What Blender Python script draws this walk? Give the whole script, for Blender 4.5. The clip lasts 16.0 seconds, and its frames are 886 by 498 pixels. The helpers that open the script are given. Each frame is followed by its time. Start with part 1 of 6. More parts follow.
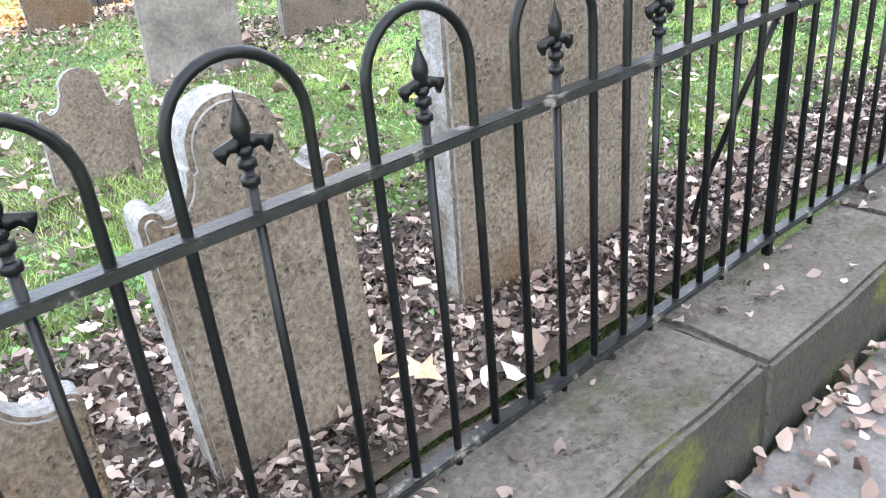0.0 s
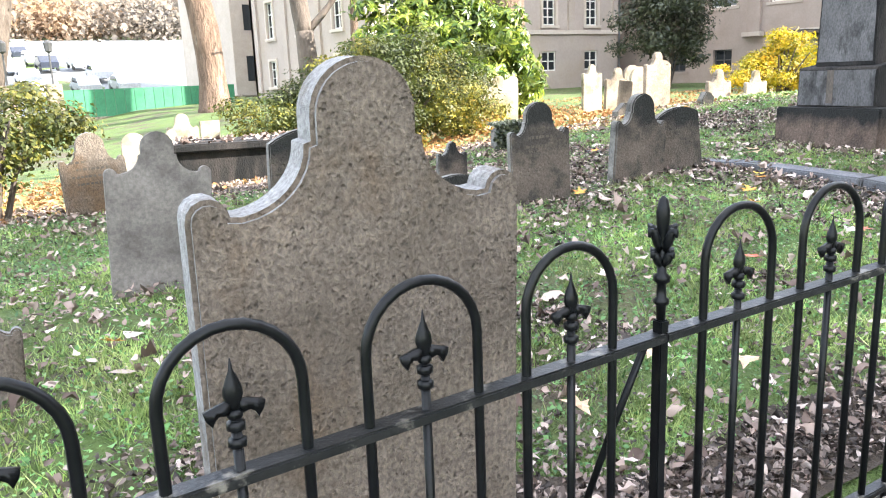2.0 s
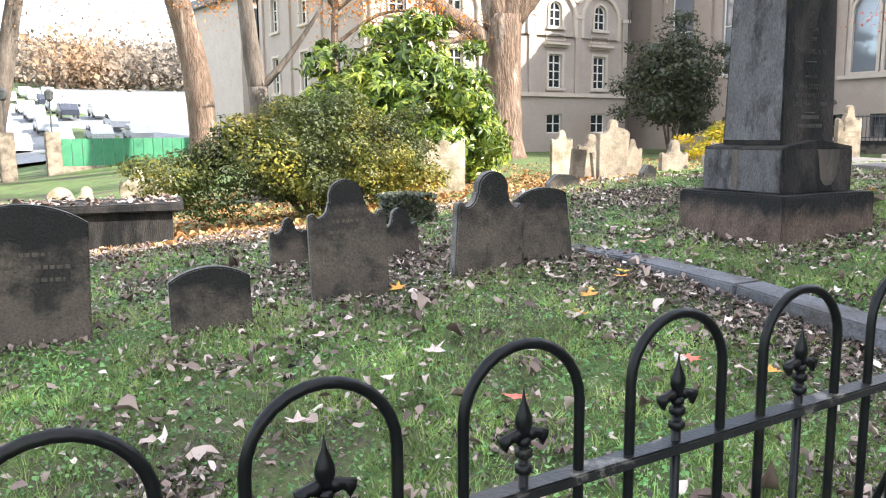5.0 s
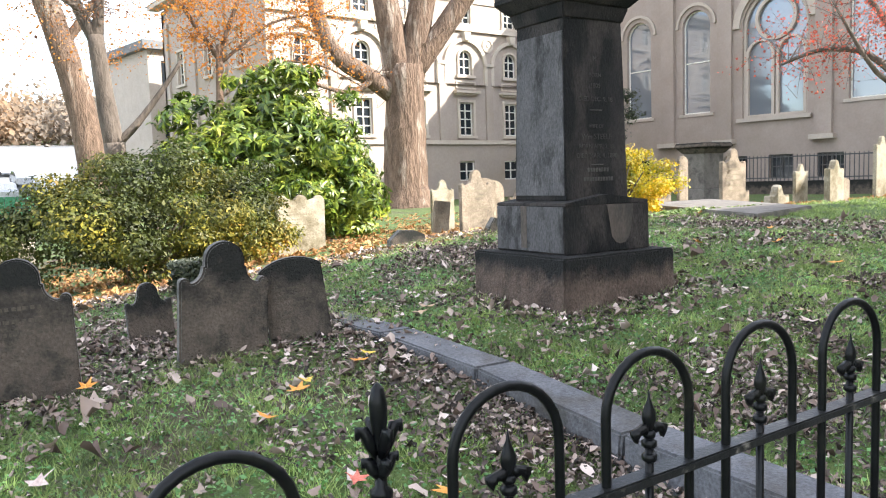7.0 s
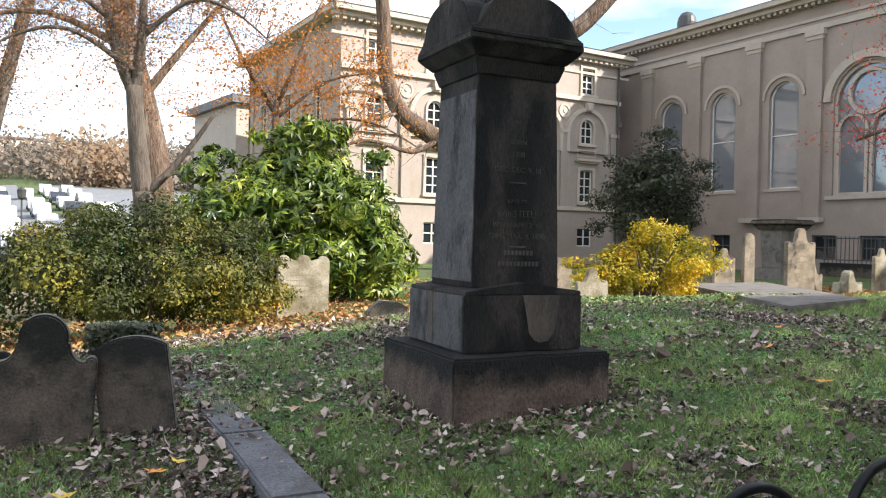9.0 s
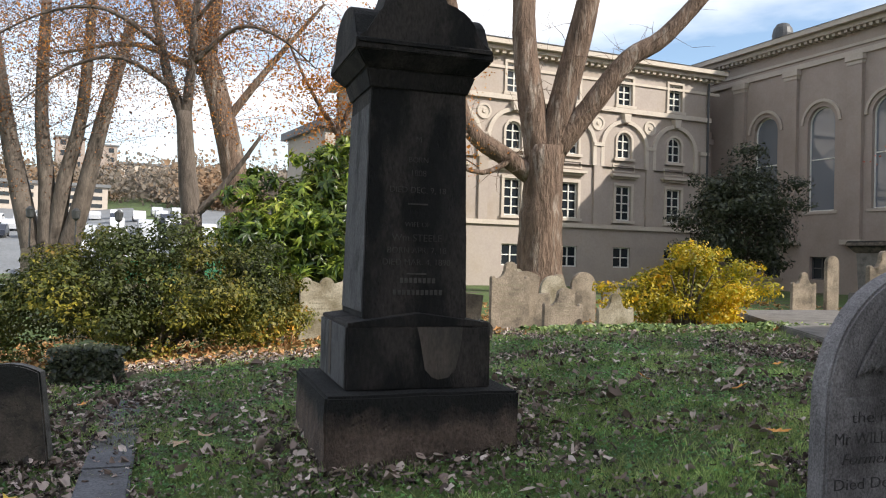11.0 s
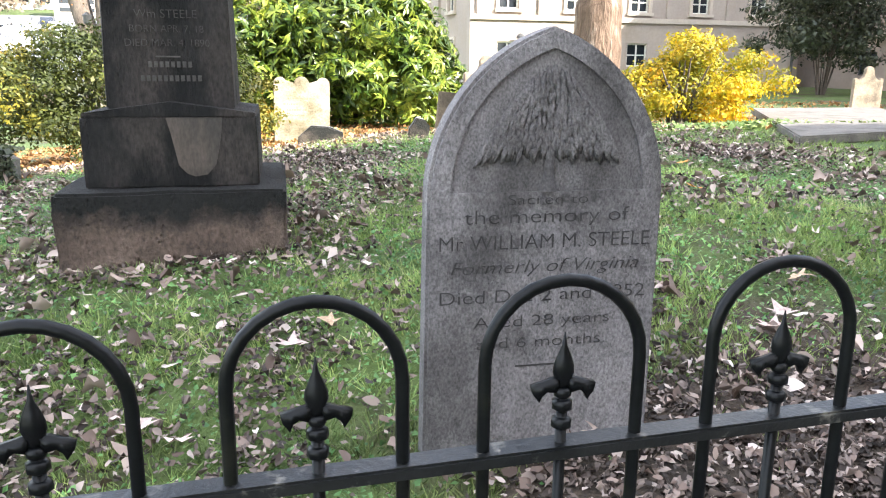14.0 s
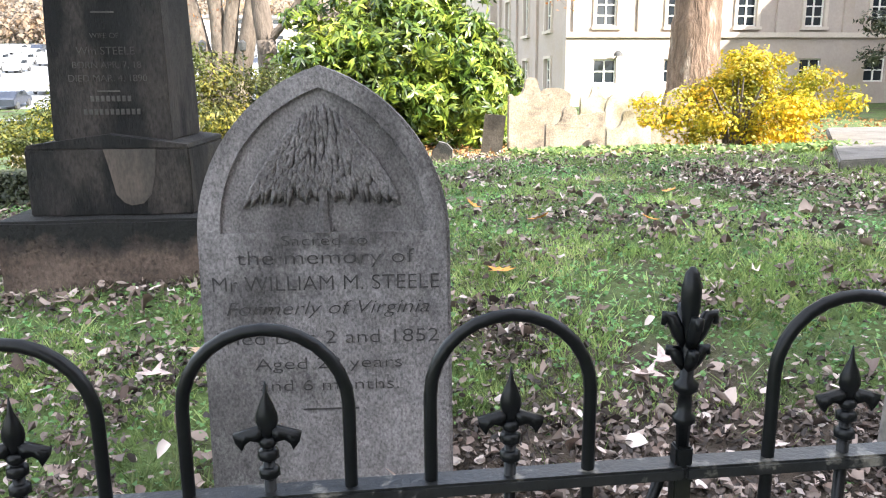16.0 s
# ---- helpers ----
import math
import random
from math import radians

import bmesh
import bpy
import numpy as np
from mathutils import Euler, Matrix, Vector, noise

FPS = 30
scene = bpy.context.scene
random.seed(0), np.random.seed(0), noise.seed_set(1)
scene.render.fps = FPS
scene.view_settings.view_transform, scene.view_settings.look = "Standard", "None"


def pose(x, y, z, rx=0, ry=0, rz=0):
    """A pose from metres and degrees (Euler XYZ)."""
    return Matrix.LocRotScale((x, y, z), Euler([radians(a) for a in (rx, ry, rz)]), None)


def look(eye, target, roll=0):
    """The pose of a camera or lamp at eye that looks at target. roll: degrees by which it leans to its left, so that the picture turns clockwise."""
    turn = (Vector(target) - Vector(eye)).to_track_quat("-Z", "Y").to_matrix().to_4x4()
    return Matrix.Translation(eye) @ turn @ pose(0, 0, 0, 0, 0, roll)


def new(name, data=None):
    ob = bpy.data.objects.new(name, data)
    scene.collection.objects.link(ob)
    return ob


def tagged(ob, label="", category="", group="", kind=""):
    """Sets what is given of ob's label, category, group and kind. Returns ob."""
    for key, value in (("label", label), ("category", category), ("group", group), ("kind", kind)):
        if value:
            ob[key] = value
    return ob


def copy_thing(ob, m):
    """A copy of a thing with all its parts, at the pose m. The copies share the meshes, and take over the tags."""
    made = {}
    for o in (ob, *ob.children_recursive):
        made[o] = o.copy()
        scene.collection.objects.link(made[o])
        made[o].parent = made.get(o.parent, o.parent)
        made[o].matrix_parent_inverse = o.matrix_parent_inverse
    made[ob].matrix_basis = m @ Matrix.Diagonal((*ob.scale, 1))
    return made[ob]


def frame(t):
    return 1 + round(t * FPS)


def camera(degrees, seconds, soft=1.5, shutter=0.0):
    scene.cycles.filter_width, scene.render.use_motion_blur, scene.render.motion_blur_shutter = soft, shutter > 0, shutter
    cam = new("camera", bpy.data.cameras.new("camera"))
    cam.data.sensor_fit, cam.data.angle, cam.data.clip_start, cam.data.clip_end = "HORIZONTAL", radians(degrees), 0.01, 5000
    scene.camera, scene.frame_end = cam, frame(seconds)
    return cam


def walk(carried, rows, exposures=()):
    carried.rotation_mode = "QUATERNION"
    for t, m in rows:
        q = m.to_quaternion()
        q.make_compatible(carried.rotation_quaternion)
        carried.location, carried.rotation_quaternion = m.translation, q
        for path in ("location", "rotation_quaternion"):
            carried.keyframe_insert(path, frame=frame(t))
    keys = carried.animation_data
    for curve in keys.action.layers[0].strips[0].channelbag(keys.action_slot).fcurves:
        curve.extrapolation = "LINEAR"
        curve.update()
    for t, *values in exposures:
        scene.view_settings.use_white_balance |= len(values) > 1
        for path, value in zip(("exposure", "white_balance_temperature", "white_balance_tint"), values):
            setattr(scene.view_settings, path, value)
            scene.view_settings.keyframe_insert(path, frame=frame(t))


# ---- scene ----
cam = camera(59.3, 16.0, 1.1)
METRES, EYE, TILT, LEAN, TURN = 10.35, 1.35, 0.0, 0.0, -40.7
ROWS = [
    (0.0, 0.0, 0.0, 0.0, -2.44, -25.82, 5.05),
    (0.5, 0.0113, 0.0146, 0.0046, -3.62, -24.65, 4.19),
    (1.0, 0.036, 0.0211, 0.0091, 0.76, -20.23, 3.22),
    (1.5, 0.0555, 0.0286, 0.0138, 3.55, -15.97, 2.6),
    (2.0, 0.0736, 0.048, 0.0179, 5.9, -12.59, 2.12),
    (2.5, 0.0962, 0.0662, 0.0194, 8.65, -10.54, 1.71),
    (3.0, 0.1229, 0.0787, 0.022, 10.89, -9.45, 1.0),
    (3.2, 0.1329, 0.0857, 0.0224, 11.26, -9.08, 0.8),
    (5.3, 0.2301, 0.1872, 0.0238, 6.3, -8.05, 0.4),
    (5.5, 0.2406, 0.1977, 0.0239, 4.78, -7.68, 0.54),
    (6.0, 0.2704, 0.2246, 0.0273, 2.72, -6.47, 1.32),
    (6.5, 0.3083, 0.2392, 0.0303, 2.74, -5.7, 1.81),
    (7.0, 0.3379, 0.2575, 0.0306, 3.43, -5.1, 1.8),
    (7.5, 0.3673, 0.2868, 0.035, 5.02, -3.93, 1.59),
    (8.0, 0.4009, 0.3066, 0.0375, 6.95, -2.63, 1.03),
    (8.5, 0.4321, 0.3264, 0.0405, 8.92, -1.39, 0.22),
    (9.0, 0.4559, 0.3554, 0.0415, 10.08, -0.68, -1.22),
    (9.2, 0.4664, 0.3644, 0.0418, 9.8, -0.68, -1.3),
    (11.3, 0.5803, 0.4305, 0.0475, 18.25, 0.62, -1.2),
    (11.5, 0.5911, 0.4373, 0.0464, 18.22, -1.25, -1.11),
    (12.0, 0.6184, 0.4543, 0.0398, 18.07, -6.75, -0.43),
    (12.5, 0.6352, 0.4831, 0.0376, 17.75, -10.74, -0.3),
    (13.0, 0.6564, 0.5044, 0.0375, 18.33, -12.57, 0.3),
    (13.5, 0.6849, 0.5172, 0.0392, 21.68, -13.02, 0.9),
    (14.0, 0.7035, 0.5312, 0.0371, 24.15, -13.57, -0.53),
    (14.5, 0.722, 0.5504, 0.039, 26.81, -14.03, -1.39),
    (15.0, 0.7479, 0.5632, 0.0395, 30.77, -13.78, -0.18),
    (15.5, 0.7801, 0.5782, 0.0429, 32.58, -12.52, 0.46),
    (16.0, 0.7847, 0.5827, 0.0427, 32.43, -12.27, 0.39),
]
EXPO = [(0.0, 3.5), (1.0, 3.4), (2.0, 3.0), (3.2, 2.62), (5.5, 2.42), (7.0, 2.25), (8.0, 1.9), (9.0, 1.52), (11.4, 0.9), (12.0, 1.45), (13.0, 2.4), (14.0, 2.75), (16.0, 2.7)]
walk(cam, [(t, pose(0, 0, EYE, TILT, LEAN, TURN) @ pose(METRES * x, METRES * y, METRES * z, 90 + pitch, roll, yaw)) for t, x, y, z, yaw, pitch, roll in ROWS], EXPO)

# ---- world, sun, exposure ----
SUN_EL, SUN_AZ = 32.5, 138.0          # azimuth clockwise from +y
sun_dir = Vector((math.sin(radians(SUN_AZ)) * math.cos(radians(SUN_EL)), math.cos(radians(SUN_AZ)) * math.cos(radians(SUN_EL)), math.sin(radians(SUN_EL))))
world = bpy.data.worlds.new("sky")
scene.world = world
world.use_nodes = True
wn, wl = world.node_tree.nodes, world.node_tree.links
sky = wn.new("ShaderNodeTexSky")
sky.sky_type = "NISHITA"
sky.sun_disc = False
sky.sun_elevation, sky.sun_rotation = radians(SUN_EL), radians(SUN_AZ)
sky.dust_density = 0.8
tc = wn.new("ShaderNodeTexCoord")
mp = wn.new("ShaderNodeMapping")
mp.inputs["Scale"].default_value = (1.2, 1.2, 4.0)
cl = wn.new("ShaderNodeTexNoise")
cl.inputs["Scale"].default_value, cl.inputs["Detail"].default_value = 2.2, 7
cr = wn.new("ShaderNodeValToRGB")
cr.color_ramp.elements[0].position, cr.color_ramp.elements[1].position = 0.38, 0.66
cm = wn.new("ShaderNodeMixRGB")
cm.inputs[2].default_value = (7.05, 7.0, 7.1, 1)
wl.new(tc.outputs["Generated"], mp.inputs[0])
wl.new(mp.outputs[0], cl.inputs["Vector"])
wl.new(cl.outputs["Fac"], cr.inputs[0])
wl.new(cr.outputs[0], cm.inputs[0])
wl.new(sky.outputs[0], cm.inputs[1])
wl.new(cm.outputs[0], wn["Background"].inputs[0])
wn["Background"].inputs[1].default_value = 0.115
sun = new("sun", bpy.data.lights.new("sun", "SUN"))
sun.data.energy, sun.data.angle, sun.data.color = 3.1, radians(0.5), (1.0, 0.945, 0.86)
sun.matrix_world = look((0, 0, 0), -sun_dir)


# ---- materials ----
def surf(name, c1, c2, scale=4.0, rough=0.85, bump=0.3, fine=60.0, c3=None, c3_scale=1.2, c3_at=(0.5, 0.68), metal=0.0, stretch=(1, 1, 1), vary=0.0, dist=0.01, spec=0.4, island=False, grain=0.24, crust=None, pit=0.0):
    """Two-scale mottled surface: broad blend of two colours, a stain in a third, fine grain and relief."""
    m = bpy.data.materials.new(name)
    m.use_nodes = True
    n, l = m.node_tree.nodes, m.node_tree.links
    b = n["Principled BSDF"]
    b.inputs["Metallic"].default_value = metal
    b.inputs["Specular IOR Level"].default_value = spec
    co = n.new("ShaderNodeTexCoord")
    ma = n.new("ShaderNodeMapping")
    ma.inputs["Scale"].default_value = stretch
    l.new(co.outputs["Object"], ma.inputs[0])
    info = n.new("ShaderNodeObjectInfo")
    off = n.new("ShaderNodeVectorMath")
    off.operation = "MULTIPLY_ADD"
    off.inputs[1].default_value = (1, 1, 1)
    mul = n.new("ShaderNodeMath")
    mul.operation = "MULTIPLY"
    mul.inputs[1].default_value = 37.0
    l.new(info.outputs["Random"], mul.inputs[0])
    l.new(ma.outputs[0], off.inputs[0])
    l.new(mul.outputs[0], off.inputs[2])

    def nz(sc, detail):
        t = n.new("ShaderNodeTexNoise")
        t.inputs["Scale"].default_value, t.inputs["Detail"].default_value = sc, detail
        t.inputs["Roughness"].default_value = 0.62
        l.new(off.outputs[0], t.inputs["Vector"])
        return t

    big, small = nz(scale, 6), nz(fine, 4)
    r1 = n.new("ShaderNodeMapRange")
    r1.inputs[1].default_value, r1.inputs[2].default_value = 0.32, 0.68
    l.new(big.outputs["Fac"], r1.inputs[0])
    mx = n.new("ShaderNodeMixRGB")
    mx.inputs[1].default_value, mx.inputs[2].default_value = (*c1, 1), (*c2, 1)
    l.new(r1.outputs[0], mx.inputs[0])
    out = mx
    if c3:
        st = nz(c3_scale, 8)
        r2 = n.new("ShaderNodeMapRange")
        r2.inputs[1].default_value, r2.inputs[2].default_value = c3_at
        l.new(st.outputs["Fac"], r2.inputs[0])
        m2 = n.new("ShaderNodeMixRGB")
        m2.inputs[2].default_value = (*c3, 1)
        l.new(r2.outputs[0], m2.inputs[0])
        l.new(out.outputs[0], m2.inputs[1])
        out = m2
    if crust:
        # dark growth creeping down from the head of the stone, with a ragged lower edge
        tone, lo, hi, ragged = crust
        sep = n.new("ShaderNodeSeparateXYZ")
        l.new(co.outputs["Generated"], sep.inputs[0])
        rag = nz(5.0, 8)
        mad = n.new("ShaderNodeMath")
        mad.operation = "MULTIPLY_ADD"
        mad.inputs[1].default_value = ragged
        l.new(rag.outputs["Fac"], mad.inputs[0])
        l.new(sep.outputs["Z"], mad.inputs[2])
        r4 = n.new("ShaderNodeMapRange")
        r4.inputs[1].default_value, r4.inputs[2].default_value = lo + ragged / 2, hi + ragged / 2
        l.new(mad.outputs[0], r4.inputs[0])
        m4 = n.new("ShaderNodeMixRGB")
        m4.inputs[2].default_value = (*tone, 1)
        l.new(r4.outputs[0], m4.inputs[0])
        l.new(out.outputs[0], m4.inputs[1])
        out = m4
    pits = None
    if pit:
        # chipped pits, thinned by a broad noise
        vo = n.new("ShaderNodeTexVoronoi")
        vo.inputs["Scale"].default_value = pit
        l.new(off.outputs[0], vo.inputs["Vector"])
        pr = n.new("ShaderNodeMapRange")
        pr.inputs[1].default_value, pr.inputs[2].default_value = 0.12, 0.34
        pr.inputs[3].default_value, pr.inputs[4].default_value = 1.0, 0.0
        l.new(vo.outputs["Distance"], pr.inputs[0])
        where = nz(pit * 0.22, 3)
        wr = n.new("ShaderNodeMapRange")
        wr.inputs[1].default_value, wr.inputs[2].default_value = 0.46, 0.60
        l.new(where.outputs["Fac"], wr.inputs[0])
        pits = n.new("ShaderNodeMath")
        pits.operation = "MULTIPLY"
        l.new(pr.outputs[0], pits.inputs[0])
        l.new(wr.outputs[0], pits.inputs[1])
    gr = n.new("ShaderNodeMapRange")
    gr.inputs[1].default_value, gr.inputs[2].default_value = 0.3, 0.7
    gr.inputs[3].default_value, gr.inputs[4].default_value = 1 - grain * 1.2, 1 + grain * 0.8
    l.new(small.outputs["Fac"], gr.inputs[0])
    hs = n.new("ShaderNodeHueSaturation")
    l.new(gr.outputs[0], hs.inputs["Value"])
    l.new(out.outputs[0], hs.inputs["Color"])
    out = hs
    if vary:
        src = info.outputs["Random"]
        if island:
            src = n.new("ShaderNodeNewGeometry").outputs["Random Per Island"]
        vr = n.new("ShaderNodeMapRange")
        vr.inputs[3].default_value, vr.inputs[4].default_value = 1 - vary, 1 + vary
        l.new(src, vr.inputs[0])
        h2 = n.new("ShaderNodeHueSaturation")
        l.new(vr.outputs[0], h2.inputs["Value"])
        l.new(out.outputs[0], h2.inputs["Color"])
        out = h2
    l.new(out.outputs[0], b.inputs["Base Color"])
    rr = n.new("ShaderNodeMapRange")
    rr.inputs[3].default_value, rr.inputs[4].default_value = max(0.05, rough - 0.12), min(1, rough + 0.1)
    l.new(big.outputs["Fac"], rr.inputs[0])
    l.new(rr.outputs[0], b.inputs["Roughness"])
    if bump:
        ad = n.new("ShaderNodeMath")
        ad.operation = "MULTIPLY_ADD"
        ad.inputs[1].default_value = 1.6
        l.new(big.outputs["Fac"], ad.inputs[0])
        l.new(small.outputs["Fac"], ad.inputs[2])
        if pits:
            dig = n.new("ShaderNodeMath")
            dig.operation = "MULTIPLY_ADD"
            dig.inputs[1].default_value = -0.7
            l.new(pits.outputs[0], dig.inputs[0])
            l.new(ad.outputs[0], dig.inputs[2])
            ad = dig
        bp = n.new("ShaderNodeBump")
        bp.inputs["Strength"].default_value, bp.inputs["Distance"].default_value = bump, dist
        l.new(ad.outputs[0], bp.inputs["Height"])
        l.new(bp.outputs[0], b.inputs["Normal"])
    return m


def leafy(name, ramp, rough=0.5, trans=0.35, patch=0.0, drift=0.0, drift_scale=1.6):
    """Leaf material: colour by random per island from a ramp, thin and partly translucent."""
    m = bpy.data.materials.new(name)
    m.use_nodes = True
    n, l = m.node_tree.nodes, m.node_tree.links
    b = n["Principled BSDF"]
    b.inputs["Roughness"].default_value = rough
    g = n.new("ShaderNodeNewGeometry")
    r = n.new("ShaderNodeValToRGB")
    els = r.color_ramp.elements
    for i, (p, c) in enumerate(ramp):
        e = els[i] if i < 2 else els.new(p)
        e.position, e.color = p, (*c, 1)
    if drift:
        co = n.new("ShaderNodeTexCoord")
        t = n.new("ShaderNodeTexNoise")
        t.inputs["Scale"].default_value, t.inputs["Detail"].default_value = drift_scale, 2
        l.new(co.outputs["Object"], t.inputs["Vector"])
        q = n.new("ShaderNodeMapRange")
        q.inputs[1].default_value, q.inputs[2].default_value = 0.30, 0.70
        q.inputs[3].default_value, q.inputs[4].default_value = 0.0, drift
        l.new(t.outputs["Fac"], q.inputs[0])
        ma = n.new("ShaderNodeMath")
        ma.operation = "MULTIPLY_ADD"
        ma.inputs[1].default_value = 1 - drift
        l.new(g.outputs["Random Per Island"], ma.inputs[0])
        l.new(q.outputs[0], ma.inputs[2])
        l.new(ma.outputs[0], r.inputs[0])
    else:
        l.new(g.outputs["Random Per Island"], r.inputs[0])
    if patch:
        co = n.new("ShaderNodeTexCoord")
        value = None
        for sc in (1.3, 9.0):
            t = n.new("ShaderNodeTexNoise")
            t.inputs["Scale"].default_value, t.inputs["Detail"].default_value = sc, 3
            l.new(co.outputs["Object"], t.inputs["Vector"])
            q = n.new("ShaderNodeMapRange")
            q.inputs[1].default_value, q.inputs[2].default_value = 0.32, 0.68
            q.inputs[3].default_value, q.inputs[4].default_value = 1 - patch, 1 + patch
            l.new(t.outputs["Fac"], q.inputs[0])
            if value is None:
                value = q
            else:
                mu = n.new("ShaderNodeMath")
                mu.operation = "MULTIPLY"
                l.new(value.outputs[0], mu.inputs[0])
                l.new(q.outputs[0], mu.inputs[1])
                value = mu
        hs = n.new("ShaderNodeHueSaturation")
        l.new(value.outputs[0], hs.inputs["Value"])
        l.new(r.outputs[0], hs.inputs["Color"])
        r = hs
    l.new(r.outputs[0], b.inputs["Base Color"])
    if trans:
        tr = n.new("ShaderNodeBsdfTranslucent")
        mix = n.new("ShaderNodeMixShader")
        mix.inputs[0].default_value = trans
        l.new(r.outputs[0], tr.inputs["Color"])
        l.new(b.outputs[0], mix.inputs[1])
        l.new(tr.outputs[0], mix.inputs[2])
        l.new(mix.outputs[0], n["Material Output"].inputs[0])
    return m


def glassy(name, color, rough=0.05):
    m = bpy.data.materials.new(name)
    m.use_nodes = True
    b = m.node_tree.nodes["Principled BSDF"]
    b.inputs["Base Color"].default_value, b.inputs["Roughness"].default_value = (*color, 1), rough
    b.inputs["Specular IOR Level"].default_value = 0.5
    return m


M_IRON = surf("black_iron", (0.0022, 0.0027, 0.0036), (0.005, 0.006, 0.0065), 14, 0.36, 0.3, 120, (0.014, 0.015, 0.010), 5, (0.58, 0.72), dist=0.002, spec=0.22)
M_RAIL = surf("worn_iron_rail", (0.005, 0.006, 0.007), (0.014, 0.0145, 0.015), 10, 0.36, 0.5, 90, (0.15, 0.14, 0.12), 16, (0.57, 0.66), dist=0.003, spec=0.45)
M_STONE_BROWN = surf("brown_sandstone", (0.085, 0.067, 0.049), (0.205, 0.168, 0.136), 2.4, 0.92, 1.0, 80, (0.120, 0.076, 0.042), 2.0, (0.50, 0.66), dist=0.014, stretch=(1, 1, 0.8), grain=0.42, pit=62.0)
# skylight painted in: a paler copy of the brown stone for edge faces
M_EDGE_BROWN = surf("skylit_stone_edge", (0.20, 0.195, 0.192), (0.29, 0.285, 0.282), 9, 0.92, 0.9, 70, (0.12, 0.10, 0.08), 6, (0.50, 0.66), dist=0.012, grain=0.35)
M_STONE_DARK = surf("weathered_dark_sandstone", (0.082, 0.066, 0.053), (0.145, 0.116, 0.092), 4, 0.93, 0.9, 60, (0.030, 0.028, 0.023), 3.6, (0.50, 0.64), dist=0.012, grain=0.30, crust=((0.016, 0.016, 0.014), 0.62, 0.86, 0.75), pit=38.0)
# likewise a paler copy of the dark stone, skylight put into its colour
M_EDGE_DARK = surf("skylit_dark_stone_edge", (0.11, 0.105, 0.095), (0.20, 0.19, 0.175), 8, 0.92, 0.8, 60, (0.04, 0.038, 0.033), 5, (0.50, 0.66), dist=0.010, grain=0.3)
M_STONE_GREY = surf("grey_marble_headstone", (0.135, 0.122, 0.108), (0.205, 0.187, 0.168), 4, 0.88, 0.6, 50, (0.085, 0.077, 0.068), 2.5, (0.5, 0.68), dist=0.004)
M_STONE_TAN = surf("tan_limestone_headstone", (0.215, 0.170, 0.125), (0.335, 0.275, 0.21), 3, 0.92, 0.6, 50, (0.12, 0.098, 0.075), 2.4, (0.46, 0.66), dist=0.008, grain=0.32)
M_STONE_PALE = surf("pale_marble_headstone", (0.27, 0.23, 0.165), (0.43, 0.385, 0.30), 3, 0.9, 0.6, 50, (0.15, 0.12, 0.07), 2.4, (0.47, 0.68), dist=0.006, grain=0.3)
M_STEELE = surf("grey_granular_marble", (0.145, 0.135, 0.136), (0.285, 0.268, 0.270), 5, 0.9, 1.0, 150, (0.085, 0.079, 0.079), 2.4, (0.48, 0.65), dist=0.005, stretch=(1, 1, 0.7), grain=0.45)
M_MON = surf("blackened_monument_stone", (0.014, 0.0125, 0.012), (0.048, 0.040, 0.035), 4, 0.9, 0.9, 70, (0.004, 0.004, 0.004), 3.0, (0.45, 0.57), dist=0.010, stretch=(1, 1, 0.4), grain=0.45, pit=50.0)
# paler tone than the black stone, used only on the left flank
M_MON_SIDE = surf("paler_monument_side", (0.062, 0.060, 0.062), (0.115, 0.112, 0.113), 4, 0.88, 0.7, 70, (0.018, 0.017, 0.017), 5.5, (0.50, 0.66), dist=0.008, stretch=(1, 1, 0.5), grain=0.35, pit=30.0)
M_MON_BASE = surf("stained_brownstone_base", (0.060, 0.042, 0.034), (0.155, 0.112, 0.088), 4, 0.92, 1.0, 55, (0.030, 0.028, 0.012), 2.2, (0.56, 0.66), dist=0.016, stretch=(1, 1, 0.7), grain=0.38, crust=((0.010, 0.010, 0.0095), 0.66, 0.84, 0.55), pit=40.0)
M_KERB = surf("mossy_grey_kerb_stone", (0.068, 0.060, 0.050), (0.128, 0.114, 0.098), 4, 0.92, 0.9, 50, (0.050, 0.052, 0.025), 3.0, (0.54, 0.68), dist=0.015, vary=0.15, grain=0.35, pit=45.0)
# much darker base than the kerb tops, with yellow-green moss patches
M_KERB_FACE = surf("dark_mossy_kerb_face", (0.017, 0.019, 0.012), (0.045, 0.042, 0.032), 5, 0.95, 1.0, 60, (0.085, 0.095, 0.014), 3.5, (0.54, 0.66), dist=0.02, grain=0.4)
M_PAVE = surf("grey_pavement", (0.10, 0.093, 0.088), (0.16, 0.15, 0.143), 2.5, 0.9, 0.4, 60, (0.12, 0.11, 0.10), 1.2, (0.5, 0.7), vary=0.08)
M_STRIP = surf("bluestone_edging", (0.085, 0.088, 0.098), (0.155, 0.158, 0.172), 3, 0.85, 0.5, 60, (0.07, 0.064, 0.056), 2.5, (0.5, 0.7), vary=0.08, grain=0.35)
M_GROUND = surf("leaf_strewn_turf", (0.060, 0.100, 0.026), (0.115, 0.165, 0.045), 1.6, 0.95, 1.0, 35, (0.085, 0.066, 0.045), 0.7, (0.50, 0.64), dist=0.03)
M_SOIL = surf("dark_leaf_mould", (0.05, 0.038, 0.028), (0.10, 0.075, 0.055), 6, 0.95, 0.9, 40, (0.03, 0.024, 0.018), 3, (0.5, 0.66), dist=0.02)
